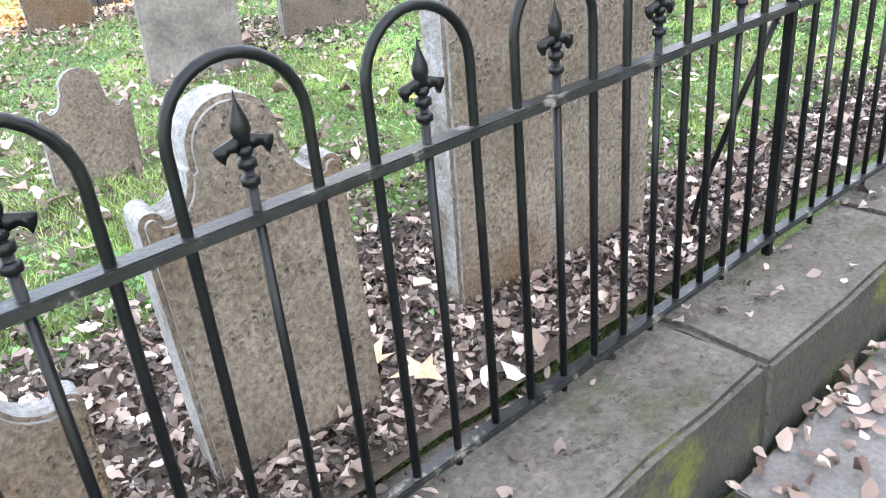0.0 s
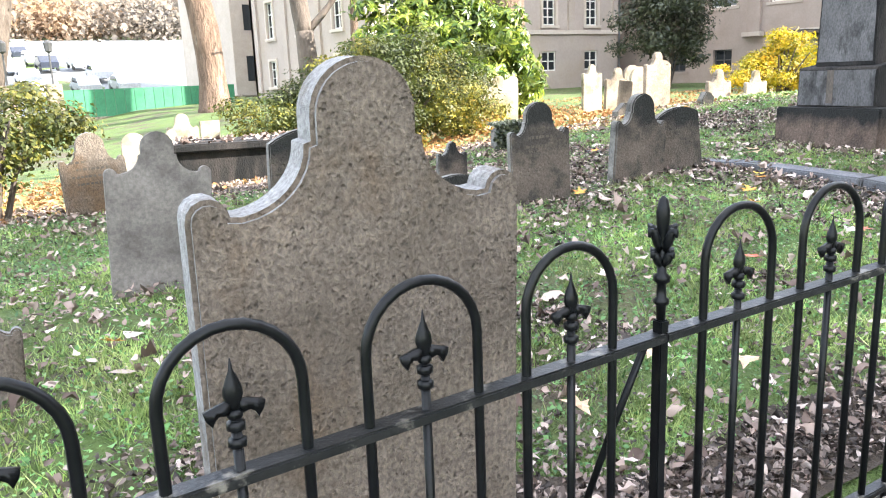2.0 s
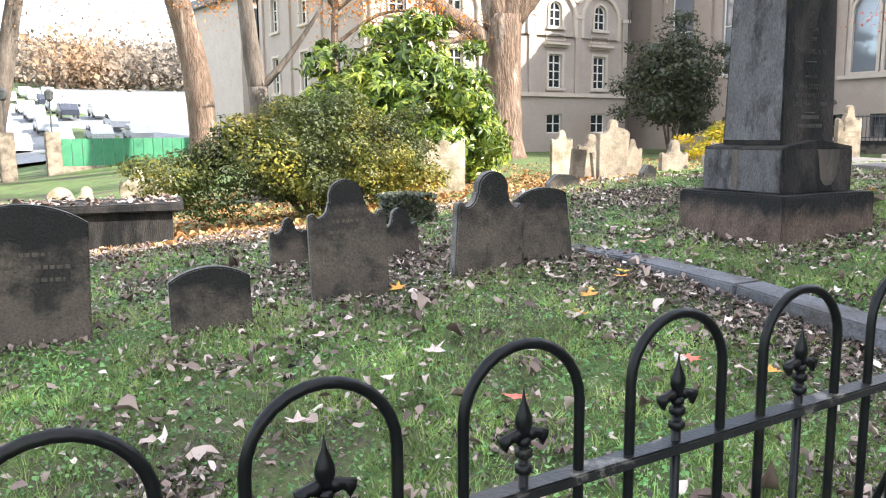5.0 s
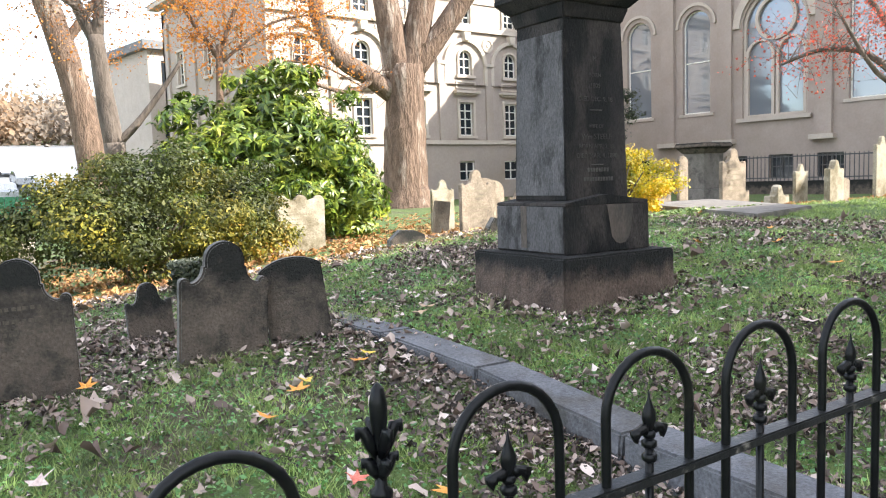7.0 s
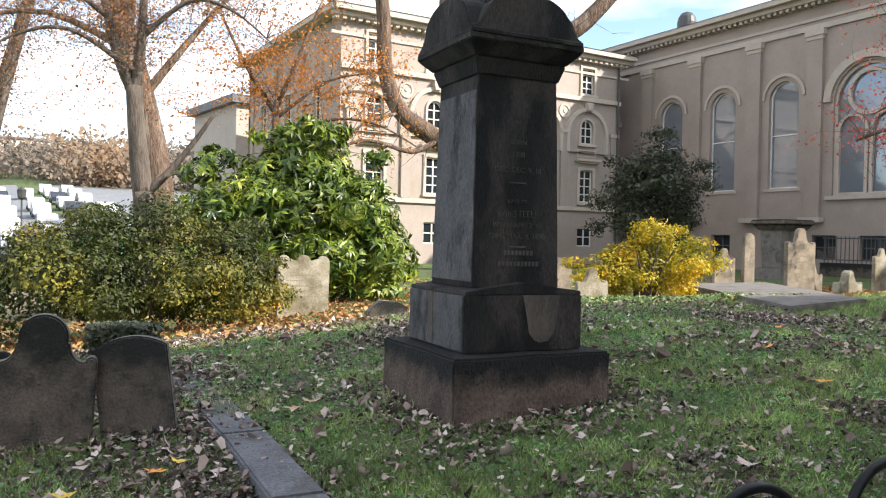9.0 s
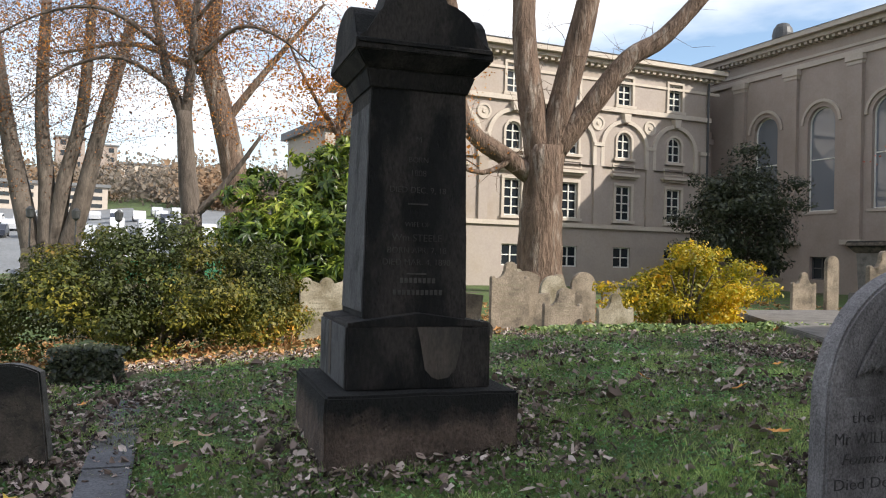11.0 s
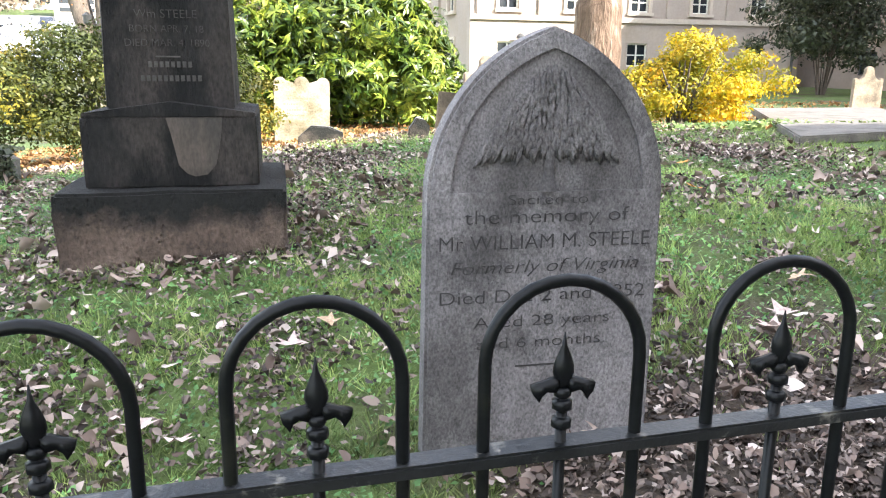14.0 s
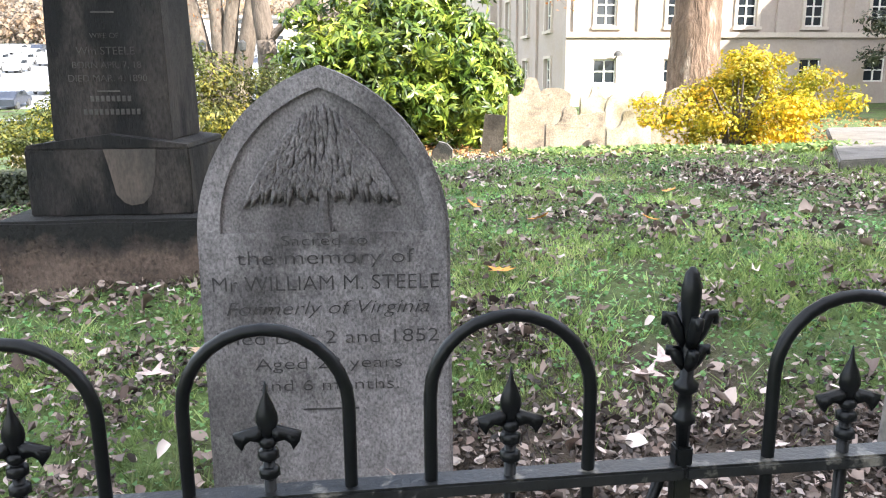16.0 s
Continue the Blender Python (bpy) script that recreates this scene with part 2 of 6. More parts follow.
M_WALL_A = surf("warm_buff_stucco", (0.375, 0.315, 0.275), (0.44, 0.375, 0.325), 0.7, 0.9, 0.08, 9, (0.335, 0.27, 0.205), 0.35, (0.5, 0.75), grain=0.06)
M_TRIM_A = surf("cream_stone_trim", (0.50, 0.43, 0.36), (0.57, 0.50, 0.42), 1.5, 0.85, 0.1, 12, grain=0.05)
M_WALL_B = surf("grey_buff_church_stucco", (0.315, 0.255, 0.220), (0.370, 0.305, 0.265), 0.7, 0.9, 0.08, 9, (0.285, 0.232, 0.195), 0.3, (0.5, 0.75), grain=0.06)
M_TRIM_B = surf("church_stone_trim", (0.42, 0.355, 0.30), (0.48, 0.415, 0.355), 1.5, 0.85, 0.1, 12, grain=0.05)
M_ROOF = surf("grey_slate_roof", (0.13, 0.135, 0.14), (0.19, 0.19, 0.195), 1.2, 0.7, 0.2, 8)
M_SASH = surf("white_sash_paint", (0.70, 0.68, 0.62), (0.76, 0.74, 0.68), 4, 0.6, 0.0, 20)
M_GLASS = glassy("dark_window_glass", (0.02, 0.025, 0.03))
M_GLASS_L = glassy("silvery_church_glass", (0.24, 0.26, 0.29), 0.05)
M_GLASS_L.node_tree.nodes["Principled BSDF"].inputs["Metallic"].default_value = 0.4
M_METAL = surf("dark_painted_metal", (0.06, 0.06, 0.06), (0.09, 0.09, 0.09), 4, 0.5, 0.0, 20)
M_BARK = surf("brown_furrowed_bark", (0.10, 0.065, 0.045), (0.23, 0.155, 0.112), 4, 0.95, 1.0, 12, (0.33, 0.27, 0.22), 2.2, (0.54, 0.66), dist=0.12, stretch=(1, 1, 0.25))
M_BARK_G = surf("grey_bark", (0.085, 0.066, 0.053), (0.185, 0.150, 0.122), 3, 0.95, 0.9, 16, (0.05, 0.04, 0.032), 1.6, (0.52, 0.7), dist=0.04, stretch=(1, 1, 0.3))
L_RHODO = leafy("glossy_rhododendron_leaf", [(0.0, (0.012, 0.030, 0.006)), (1.0, (0.50, 0.49, 0.09)), (0.36, (0.052, 0.098, 0.014)), (0.68, (0.20, 0.26, 0.032))], 0.36, 0.3, 0.35, 0.45, 1.1)
L_OLIVE = leafy("turning_azalea_leaf", [(0.0, (0.020, 0.032, 0.008)), (1.0, (0.46, 0.20, 0.02)), (0.50, (0.068, 0.082, 0.014)), (0.84, (0.24, 0.20, 0.024))], 0.55, 0.35, 0.40, 0.65, 0.8)
L_YELLOW = leafy("golden_shrub_leaf", [(0.0, (0.10, 0.14, 0.012)), (1.0, (0.62, 0.26, 0.01)), (0.35, (0.30, 0.27, 0.012)), (0.7, (0.58, 0.40, 0.012))], 0.5, 0.4, 0.2, 0.55, 1.6)
L_DARK = leafy("dark_holly_leaf", [(0.0, (0.018, 0.026, 0.012)), (1.0, (0.085, 0.09, 0.04)), (0.5, (0.038, 0.05, 0.022)), (0.8, (0.055, 0.065, 0.03))], 0.4, 0.2)
L_ORANGE = leafy("orange_maple_leaf", [(0.0, (0.40, 0.15, 0.03)), (1.0, (0.62, 0.33, 0.07)), (0.4, (0.55, 0.22, 0.035)), (0.75, (0.50, 0.16, 0.03))], 0.6, 0.45)
L_RUSSET = leafy("sparse_russet_leaf", [(0.0, (0.10, 0.045, 0.028)), (1.0, (0.50, 0.24, 0.06)), (0.45, (0.20, 0.085, 0.042)), (0.8, (0.34, 0.15, 0.05))], 0.6, 0.35)
L_RED = leafy("red_dogwood_leaf", [(0.0, (0.40, 0.05, 0.03)), (1.0, (0.60, 0.20, 0.10)), (0.5, (0.52, 0.10, 0.06)), (0.8, (0.35, 0.07, 0.05))], 0.6, 0.45)
L_FALLEN = leafy("fallen_dry_leaf", [(0.0, (0.026, 0.020, 0.017)), (1.0, (0.50, 0.42, 0.38)), (0.40, (0.082, 0.061, 0.051)), (0.70, (0.20, 0.155, 0.132)), (0.90, (0.38, 0.305, 0.265))], 0.75, 0.1)
L_LAWN = leafy("fallen_tan_leaf", [(0.0, (0.085, 0.056, 0.044)), (1.0, (0.70, 0.60, 0.55)), (0.40, (0.20, 0.142, 0.115)), (0.70, (0.35, 0.268, 0.225)), (0.90, (0.54, 0.44, 0.385))], 0.75, 0.1)
L_IVY = leafy("ivy_leaf", [(0.0, (0.04, 0.08, 0.015)), (1.0, (0.30, 0.34, 0.12)), (0.5, (0.10, 0.16, 0.035)), (0.8, (0.18, 0.24, 0.06))], 0.45, 0.2)
L_FAR = leafy("fallen_russet_leaf", [(0.0, (0.20, 0.09, 0.035)), (1.0, (0.52, 0.34, 0.16)), (0.4, (0.36, 0.17, 0.06)), (0.75, (0.46, 0.25, 0.09))], 0.7, 0.15)
L_WOODS = leafy("far_autumn_woods", [(0.0, (0.17, 0.15, 0.13)), (1.0, (0.30, 0.17, 0.09)), (0.4, (0.21, 0.175, 0.14)), (0.75, (0.26, 0.17, 0.10))], 0.8, 0.3, 0.0, 0.7, 0.05)
L_GRASS = leafy("grass_blade", [(0.0, (0.095, 0.165, 0.055)), (1.0, (0.62, 0.55, 0.36)), (0.45, (0.240, 0.345, 0.105)), (0.80, (0.405, 0.47, 0.17))], 0.6, 0.3, 0.46, 0.45, 1.5)
L_CLOVER = leafy("lawn_clover_leaf", [(0.0, (0.055, 0.145, 0.045)), (1.0, (0.34, 0.50, 0.20)), (0.5, (0.13, 0.285, 0.085)), (0.8, (0.22, 0.40, 0.13))], 0.5, 0.3, 0.35, 0.4, 2.0)


# ---- helpers for meshes ----
def part(name, bm, material, parent, label="", smooth=False):
    me = bpy.data.meshes.new(name)
    bm.to_mesh(me)
    bm.free()
    if smooth:
        for p in me.polygons:
            p.use_smooth = True
    me.materials.append(material)
    ob = new(name, me)
    ob.parent = parent
    if label:
        ob["label"] = label
    return ob


def empty(name, m, label, category, group="", kind=""):
    ob = new(name)
    ob.empty_display_size = 0.2
    ob.matrix_basis = m
    return tagged(ob, label, category, group, kind)


def box(bm, x0, x1, y0, y1, z0, z1, bev=0.0):
    vs = [bm.verts.new(p) for p in ((x0, y0, z0), (x1, y0, z0), (x1, y1, z0), (x0, y1, z0), (x0, y0, z1), (x1, y0, z1), (x1, y1, z1), (x0, y1, z1))]
    fs = [bm.faces.new([vs[i] for i in f]) for f in ((0, 3, 2, 1), (4, 5, 6, 7), (0, 1, 5, 4), (1, 2, 6, 5), (2, 3, 7, 6), (3, 0, 4, 7))]
    if bev:
        es = {e for f in fs for e in f.edges}
        bmesh.ops.bevel(bm, geom=list(es), offset=bev, segments=2, affect="EDGES")
    return bm


def boxed(*a, **k):
    return box(bmesh.new(), *a, **k)


def tube(bm, pts, radii, seg=8, cap=True):
    """A tube through points with a radius at each."""
    rings, n = [], len(pts)
    side = None
    for i, p in enumerate(pts):
        p = Vector(p)
        d = (Vector(pts[min(i + 1, n - 1)]) - Vector(pts[max(i - 1, 0)])).normalized()
        if side is None:
            side = d.orthogonal().normalized()
        side = (side - d * side.dot(d)).normalized()
        up = d.cross(side)
        rings.append([bm.verts.new(p + (side * math.cos(a) + up * math.sin(a)) * radii[i]) for a in (2 * math.pi * k / seg for k in range(seg))])
    for a, b in zip(rings, rings[1:]):
        for k in range(seg):
            bm.faces.new((a[k], a[(k + 1) % seg], b[(k + 1) % seg], b[k]))
    if cap:
        bm.faces.new(rings[0][::-1])
        bm.faces.new(rings[-1])
    return bm


def lathe(bm, prof, seg=12, at=(0, 0)):
    """A turned shape from (radius, height) pairs about the z axis."""
    rings = [[bm.verts.new((at[0] + r * math.cos(2 * math.pi * k / seg), at[1] + r * math.sin(2 * math.pi * k / seg), z)) for k in range(seg)] for r, z in prof]
    for a, b in zip(rings, rings[1:]):
        for k in range(seg):
            bm.faces.new((a[k], a[(k + 1) % seg], b[(k + 1) % seg], b[k]))
    bm.faces.new(rings[0][::-1])
    bm.faces.new(rings[-1])
    return bm


def slab_from(outline, y0, y1, bev=0.0, bm=None):
    """A solid from an outline in x and z, between two depths in y."""
    bm = bm or bmesh.new()
    f = [bm.verts.new((x, y0, z)) for x, z in outline]
    b = [bm.verts.new((x, y1, z)) for x, z in outline]
    n = len(outline)
    fa, fb = bm.faces.new(f), bm.faces.new(b[::-1])
    for i in range(n):
        bm.faces.new((f[i], b[i], b[(i + 1) % n], f[(i + 1) % n]))
    bmesh.ops.recalc_face_normals(bm, faces=bm.faces[:])
    if bev:
        bmesh.ops.bevel(bm, geom=list(set(fa.edges) | set(fb.edges)), offset=bev, segments=2, affect="EDGES")
    return bm


def arc(cx, cz, r, a0, a1, n):
    return [(cx + r * math.cos(radians(a0 + (a1 - a0) * i / n)), cz + r * math.sin(radians(a0 + (a1 - a0) * i / n))) for i in range(n + 1)]


def cut(bm_wall, bm_cut, name, material, parent=None):
    """The wall with openings cut through it."""
    a, b = bpy.data.meshes.new(name), bpy.data.meshes.new("cutter")
    bm_wall.to_mesh(a), bm_cut.to_mesh(b)
    bm_wall.free(), bm_cut.free()
    wa, cu = new(name, a), new("cutter", b)
    mod = wa.modifiers.new("cut", "BOOLEAN")
    mod.object, mod.operation, mod.solver = cu, "DIFFERENCE", "EXACT"
    dg = bpy.context.evaluated_depsgraph_get()
    done = bpy.data.meshes.new_from_object(wa.evaluated_get(dg))
    wa.modifiers.clear()
    wa.data = done
    bpy.data.objects.remove(cu)
    done.materials.clear()
    done.materials.append(material)
    wa.parent = parent
    return wa


def mesh_np(name, verts, faces_n, material, parent=None):
    """A mesh from an (n, 3) array; faces_n: corners of each face, verts in order."""
    me = bpy.data.meshes.new(name)
    nv = len(verts)
    nf = nv // faces_n
    me.vertices.add(nv)
    me.vertices.foreach_set("co", np.asarray(verts, dtype=np.float32).ravel())
    me.loops.add(nv)
    me.loops.foreach_set("vertex_index", np.arange(nv, dtype=np.int32))
    me.polygons.add(nf)
    me.polygons.foreach_set("loop_start", np.arange(0, nv, faces_n, dtype=np.int32))
    me.update(calc_edges=True)
    me.materials.append(material)
    ob = new(name, me)
    ob.parent = parent
    return ob


# ---- lie of the land ----
POSTS = [(-3.22, 1.25), (-0.45, 1.135), (2.295, 1.03), (5.07, 0.835), (7.84, 0.57), (10.63, 0.36), (13.42, 0.15)]


def fence_y(x):
    return float(np.interp(x, [p[0] for p in POSTS], [p[1] for p in POSTS]))


def kerb_z(x):
    return 0.06 + 0.030 * x


def pave_z(x):
    return -0.28 + 0.055 * x


def sm(a, b, v):
    t = min(1.0, max(0.0, (v - a) / (b - a)))
    return t * t * (3 - 2 * t)


def gz(x, y):
    """Height of the turf."""
    xx = min(max(x, -4.0), 11.5)
    near = kerb_z(min(x, 14.0)) + 0.015
    flat = 0.37 + 0.0043 * xx * abs(xx)
    z = near + (flat - near) * sm(0.0, 3.4, y - fence_y(x))
    z -= 0.085 * max(0.0, min(y, 13.0) - 7.6) * sm(6.5, 9, y)
    left = sm(16.0, 2.0, x) if x < 16 else 0.0
    z -= left * 0.75 * sm(12, 24, y)
    z += 0.09 * max(0.0, min(y, 900.0) - 55.0) * sm(55, 90, y)
    if y < fence_y(x) + 0.0:
        z = pave_z(x) - 0.06
    return z


def mesh_idx(name, verts, faces, material, parent=None):
    """A mesh from an (n, 3) array of points and an (m, k) array of corners."""
    me = bpy.data.meshes.new(name)
    verts, faces = np.asarray(verts, dtype=np.float32), np.asarray(faces, dtype=np.int32)
    me.vertices.add(len(verts))
    me.vertices.foreach_set("co", verts.ravel())
    me.loops.add(faces.size)
    me.loops.foreach_set("vertex_index", faces.ravel())
    me.polygons.add(len(faces))
    me.polygons.foreach_set("loop_start", np.arange(0, faces.size, faces.shape[1], dtype=np.int32))
    me.update(calc_edges=True)
    me.materials.append(material)
    ob = new(name, me)
    ob.parent = parent
    return ob


# ---- ground, pavement, kerb ----
def axis(fine0, fine1, step, reach):
    a = list(np.arange(fine0, fine1 + 1e-6, step))
    s, lo, hi = step, fine0, fine1
    while hi < reach:
        s *= 1.35
        lo, hi = lo - s, hi + s
        a = [lo] + a + [hi]
    return a


def build_ground():
    xs, ys = axis(-4, 20, 0.3, 2500), axis(0.6, 16, 0.22, 2500)
    bm = bmesh.new()
    rows = []
    for y in ys:
        row = []
        for x in xs:
            z = gz(x, y)
            if -4 <= x <= 20 and y > fence_y(x):
                z += 0.035 * noise.noise((x * 0.8, y * 0.8, 0)) * sm(0.2, 1.2, y - fence_y(x))
            row.append(bm.verts.new((x, y, z)))
        rows.append(row)
    for a, b in zip(rows, rows[1:]):
        for i in range(len(xs) - 1):
            bm.faces.new((a[i], a[i + 1], b[i + 1], b[i]))
    return tagged(part("ground", bm, M_GROUND, None, smooth=True), "uneven green churchyard turf strewn with fallen leaves", "ground", kind="structure")


ground = build_ground()


def build_pavement():
    root = empty("pavement", pose(0, 0, 0), "worn grey stone footpath beside the mossy kerb", "pavement", kind="structure")
    x = -7.0
    rnd = random.Random(4)
    while x < 20:
        ln = 0.95
        for k in range(3):
            yf = fence_y(x) - 0.33 - k * 0.62
            bm = bmesh.new()
            box(bm, 0.006, ln - 0.006, -0.614, -0.006, -0.06, 0.0, 0.006)
            me = part("paving_slab", bm, M_PAVE, root)
            me.matrix_basis = pose(x, yf, pave_z(x) + rnd.uniform(-0.004, 0.004), 0, -math.degrees(math.atan(0.055)), -3.5)
        x += ln
    return root


pavement = build_pavement()


def build_kerb():
    root = empty("kerb", pose(0, 0, 0), "low mossy grey stone kerb wall under the iron fence", "kerb", kind="structure")
    rnd = random.Random(7)
    x = -6.2
    while x < 16:
        ln = rnd.choice((1.05, 1.25, 0.95))
        yf = fence_y(x)
        bm = bmesh.new()
        box(bm, 0.008, ln - 0.008, -0.31, 0.11, -0.62, 0.0, 0.016)
        bmesh.ops.subdivide_edges(bm, edges=[e for e in bm.edges if e.calc_length() > 0.25], cuts=4, use_grid_fill=True)
        for v in bm.verts:
            v.co += Vector((0, 1, 0.7)) * 0.016 * noise.noise((v.co.x * 5 + x * 9, v.co.y * 6, v.co.z * 6))
        bm.normal_update()
        # faces towards the footpath take the darker mossy material
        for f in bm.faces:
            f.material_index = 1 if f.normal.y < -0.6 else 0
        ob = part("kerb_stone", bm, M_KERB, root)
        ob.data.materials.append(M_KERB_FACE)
        yaw = math.degrees(math.atan2(fence_y(x + ln) - yf, ln))
        ob.matrix_basis = pose(x, yf, kerb_z(x) + rnd.uniform(-0.012, 0.012), 0, -math.degrees(math.atan(0.03)), yaw)
        x += ln
    return root


kerb = build_kerb()


def build_soil():
    """Bare dark mould between the fence and the lawn."""
    bm = bmesh.new()
    xs = np.arange(-3.0, 14.0, 0.12)
    rows = []
    for k in range(7):
        row = []
        for x in xs:
            reach = 0.50 + 0.16 * noise.noise((x * 1.3, 0, 5)) + (0.67 * sm(2.9, 1.9, x) if x < 3 else 0.0) + 1.0 * sm(9.4, 10.4, x)
            y = fence_y(x) + 0.09 + reach * k / 6
            z = gz(x, y) + 0.022 + 0.012 * noise.noise((x * 6, y * 6, 1)) - (0.05 if k == 6 else 0.0)
            row.append(bm.verts.new((x, y, z + 0.035 * noise.noise((x * 0.8, y * 0.8, 0)) * sm(0.2, 1.2, y - fence_y(x)))))
        rows.append(row)
    for a, b in zip(rows, rows[1:]):
        for i in range(len(xs) - 1):
            bm.faces.new((a[i], a[i + 1], b[i + 1], b[i]))
    return tagged(part("soil_bed", bm, M_SOIL, None, smooth=True), "bare dark leaf mould beside the fence", "soil", kind="structure")


build_soil()


# ---- iron fence ----
def arrow_mesh():
    """A pointed bud over two out-turned fishtail leaves."""
    bm = bmesh.new()
    lathe(bm, [(0.008, -0.006), (0.012, 0.008), (0.0175, 0.024), (0.0165, 0.036), (0.0115, 0.050), (0.0045, 0.066), (0.001, 0.088)], 10)
    bmesh.ops.scale(bm, vec=(1.0, 0.75, 1.0), verts=bm.verts[:])
    for s in (-1, 1):
        wing = [(s * 0.004, 0.016), (s * 0.018, 0.014), (s * 0.034, 0.009), (s * 0.052, 0.004), (s * 0.049, -0.009), (s * 0.039, -0.023), (s * 0.034, -0.012), (s * 0.026, -0.006), (s * 0.010, -0.010)]
        slab_from(wing, -0.008, 0.008, 0.0025, bm)
    lathe(bm, [(0.010, -0.018), (0.014, -0.013), (0.014, -0.006), (0.010, -0.001)], 10)
    return bm


def finial_mesh():
    """Turned collar and a slim pointed bud."""
    bm = bmesh.new()
    lathe(bm, [(0.012, 0), (0.014, 0.05), (0.022, 0.056), (0.022, 0.066), (0.014, 0.072), (0.013, 0.108), (0.023, 0.115), (0.024, 0.128), (0.013, 0.136), (0.014, 0.24), (0.018, 0.265), (0.019, 0.295), (0.013, 0.325), (0.004, 0.335)], 10)
    bmesh.ops.scale(bm, vec=(0.84, 0.84, 0.90), verts=bm.verts[:])
    return bm


def finial_leaf(z0, w, h):
    """One out-curled leaf of the finial, pointing along x."""
    pts = [(r * w, 0, z0 + u * h) for r, u in ((0.15, 0.0), (0.45, 0.35), (0.80, 0.80), (1.05, 0.86), (1.12, 0.58))]
    bm = tube(bmesh.new(), pts, [0.009, 0.013, 0.012, 0.009, 0.005], 6)
    bmesh.ops.scale(bm, vec=(0.84, 0.84, 0.90), verts=bm.verts[:])
    return bm


def rail_z(x):
    return float(np.interp(x, [-3.22, -0.45, 2.295, 5.07, 7.84, 10.63, 13.42], [0.78, 0.855, 0.930, 1.008, 1.100, 1.19, 1.27]))


def build_fence():
    """Bays of hooped iron fence: two rails, hoops that run down to the bottom rail, and short arrow pickets."""
    meshes = {}

    def piece(name, make, mat, parent, m, smooth=True, key=""):
        key = key or name
        if key not in meshes:
            ob = part(name, make(), mat, parent, smooth=smooth)
            meshes[key] = ob.data
        else:
            ob = new(name, meshes[key])
            ob.parent = parent
        ob.matrix_basis = m
        return ob

    def hoop(r, crown):
        bm = bmesh.new()
        pts = [(-r, 0, -0.76), (-r, 0, -0.2), (-r, 0, 0.0)] + [(x, 0, z) for x, z in arc(0, crown - r, r, 180, 0, 14)] + [(r, 0, 0.0), (r, 0, -0.2), (r, 0, -0.76)]
        return tube(bm, pts, [0.0105] * len(pts), 8)

    def picket():
        bm = bmesh.new()
        tube(bm, [(0, 0, -0.80), (0, 0, 0.09)], [0.0095, 0.0095], 8)
        for z in (0.032, 0.062):
            lathe(bm, [(0.010, z - 0.010), (0.0165, z - 0.006), (0.0165, z + 0.006), (0.010, z + 0.010)], 8)
        return bm

    def post():
        return box(bmesh.new(), -0.014, 0.014, -0.014, 0.014, -0.86, 0.03, 0.003)

    def brace():
        bm = bmesh.new()
        tube(bm, [(-0.02, 0.03, -0.04), (-0.06, 0.10, -0.28), (-0.10, 0.20, -0.62), (-0.11, 0.24, -0.86)], [0.010] * 4, 6)
        return bm

    for (x0, y0), (x1, y1) in zip(POSTS, POSTS[1:]):
        ln = math.hypot(x1 - x0, y1 - y0)
        yaw = math.degrees(math.atan2(y1 - y0, x1 - x0))
        top0, top1 = rail_z(x0), rail_z(x1)
        slope = -math.degrees(math.atan((top1 - top0) / ln))
        root = empty("iron_fence", pose(x0, y0, top0, 0, 0, yaw), "black wrought-iron hooped fence panel with arrow pickets on a stone kerb", "fence", "iron fence panels")

        def rail(z, half):
            bm = bmesh.new()
            box(bm, 0.0, ln, -half, half, z - 0.022, z, 0.004)
            return bm

        ob = part("top_rail", rail(0.0, 0.024), M_RAIL, root)
        ob.matrix_basis = pose(0, 0, 0, 0, slope, 0)
        ob = part("bottom_rail", rail(-0.735, 0.020), M_RAIL, root)
        ob.matrix_basis = pose(0, 0, 0, 0, slope, 0)
        rise = (top1 - top0) / ln
        pitch = (ln - 0.545) / 6
        crown = 0.254 if x0 < 0 else 0.262
        lift = 0.018 if x0 < 0 else 0.0
        meshes.pop("hoop", None)
        for i in range(7):
            s = 0.268 + i * pitch
            piece("hoop", lambda: hoop(pitch / 3, crown), M_IRON, root, pose(s, 0, s * rise))
            piece("picket", picket, M_IRON, root, pose(s, 0, s * rise + lift))
            piece("arrow_head", arrow_mesh, M_IRON, root, pose(s, 0, s * rise + 0.092 + lift), True)
        piece("post", post, M_IRON, root, pose(0, 0, 0), False)
        finial = piece("finial", finial_mesh, M_IRON, root, pose(0, 0, 0.02))
        for tier, size in (("lower leaf", (0.155, 0.034, 0.042)), ("upper leaf", (0.195, 0.044, 0.068))):
            for q in range(4):
                piece("leaf", lambda: finial_leaf(*size), M_IRON, finial, pose(0, 0, 0, 0, 0, 90 * q), key=tier)
        piece("brace", brace, M_IRON, root, pose(0, 0, 0))


build_fence()


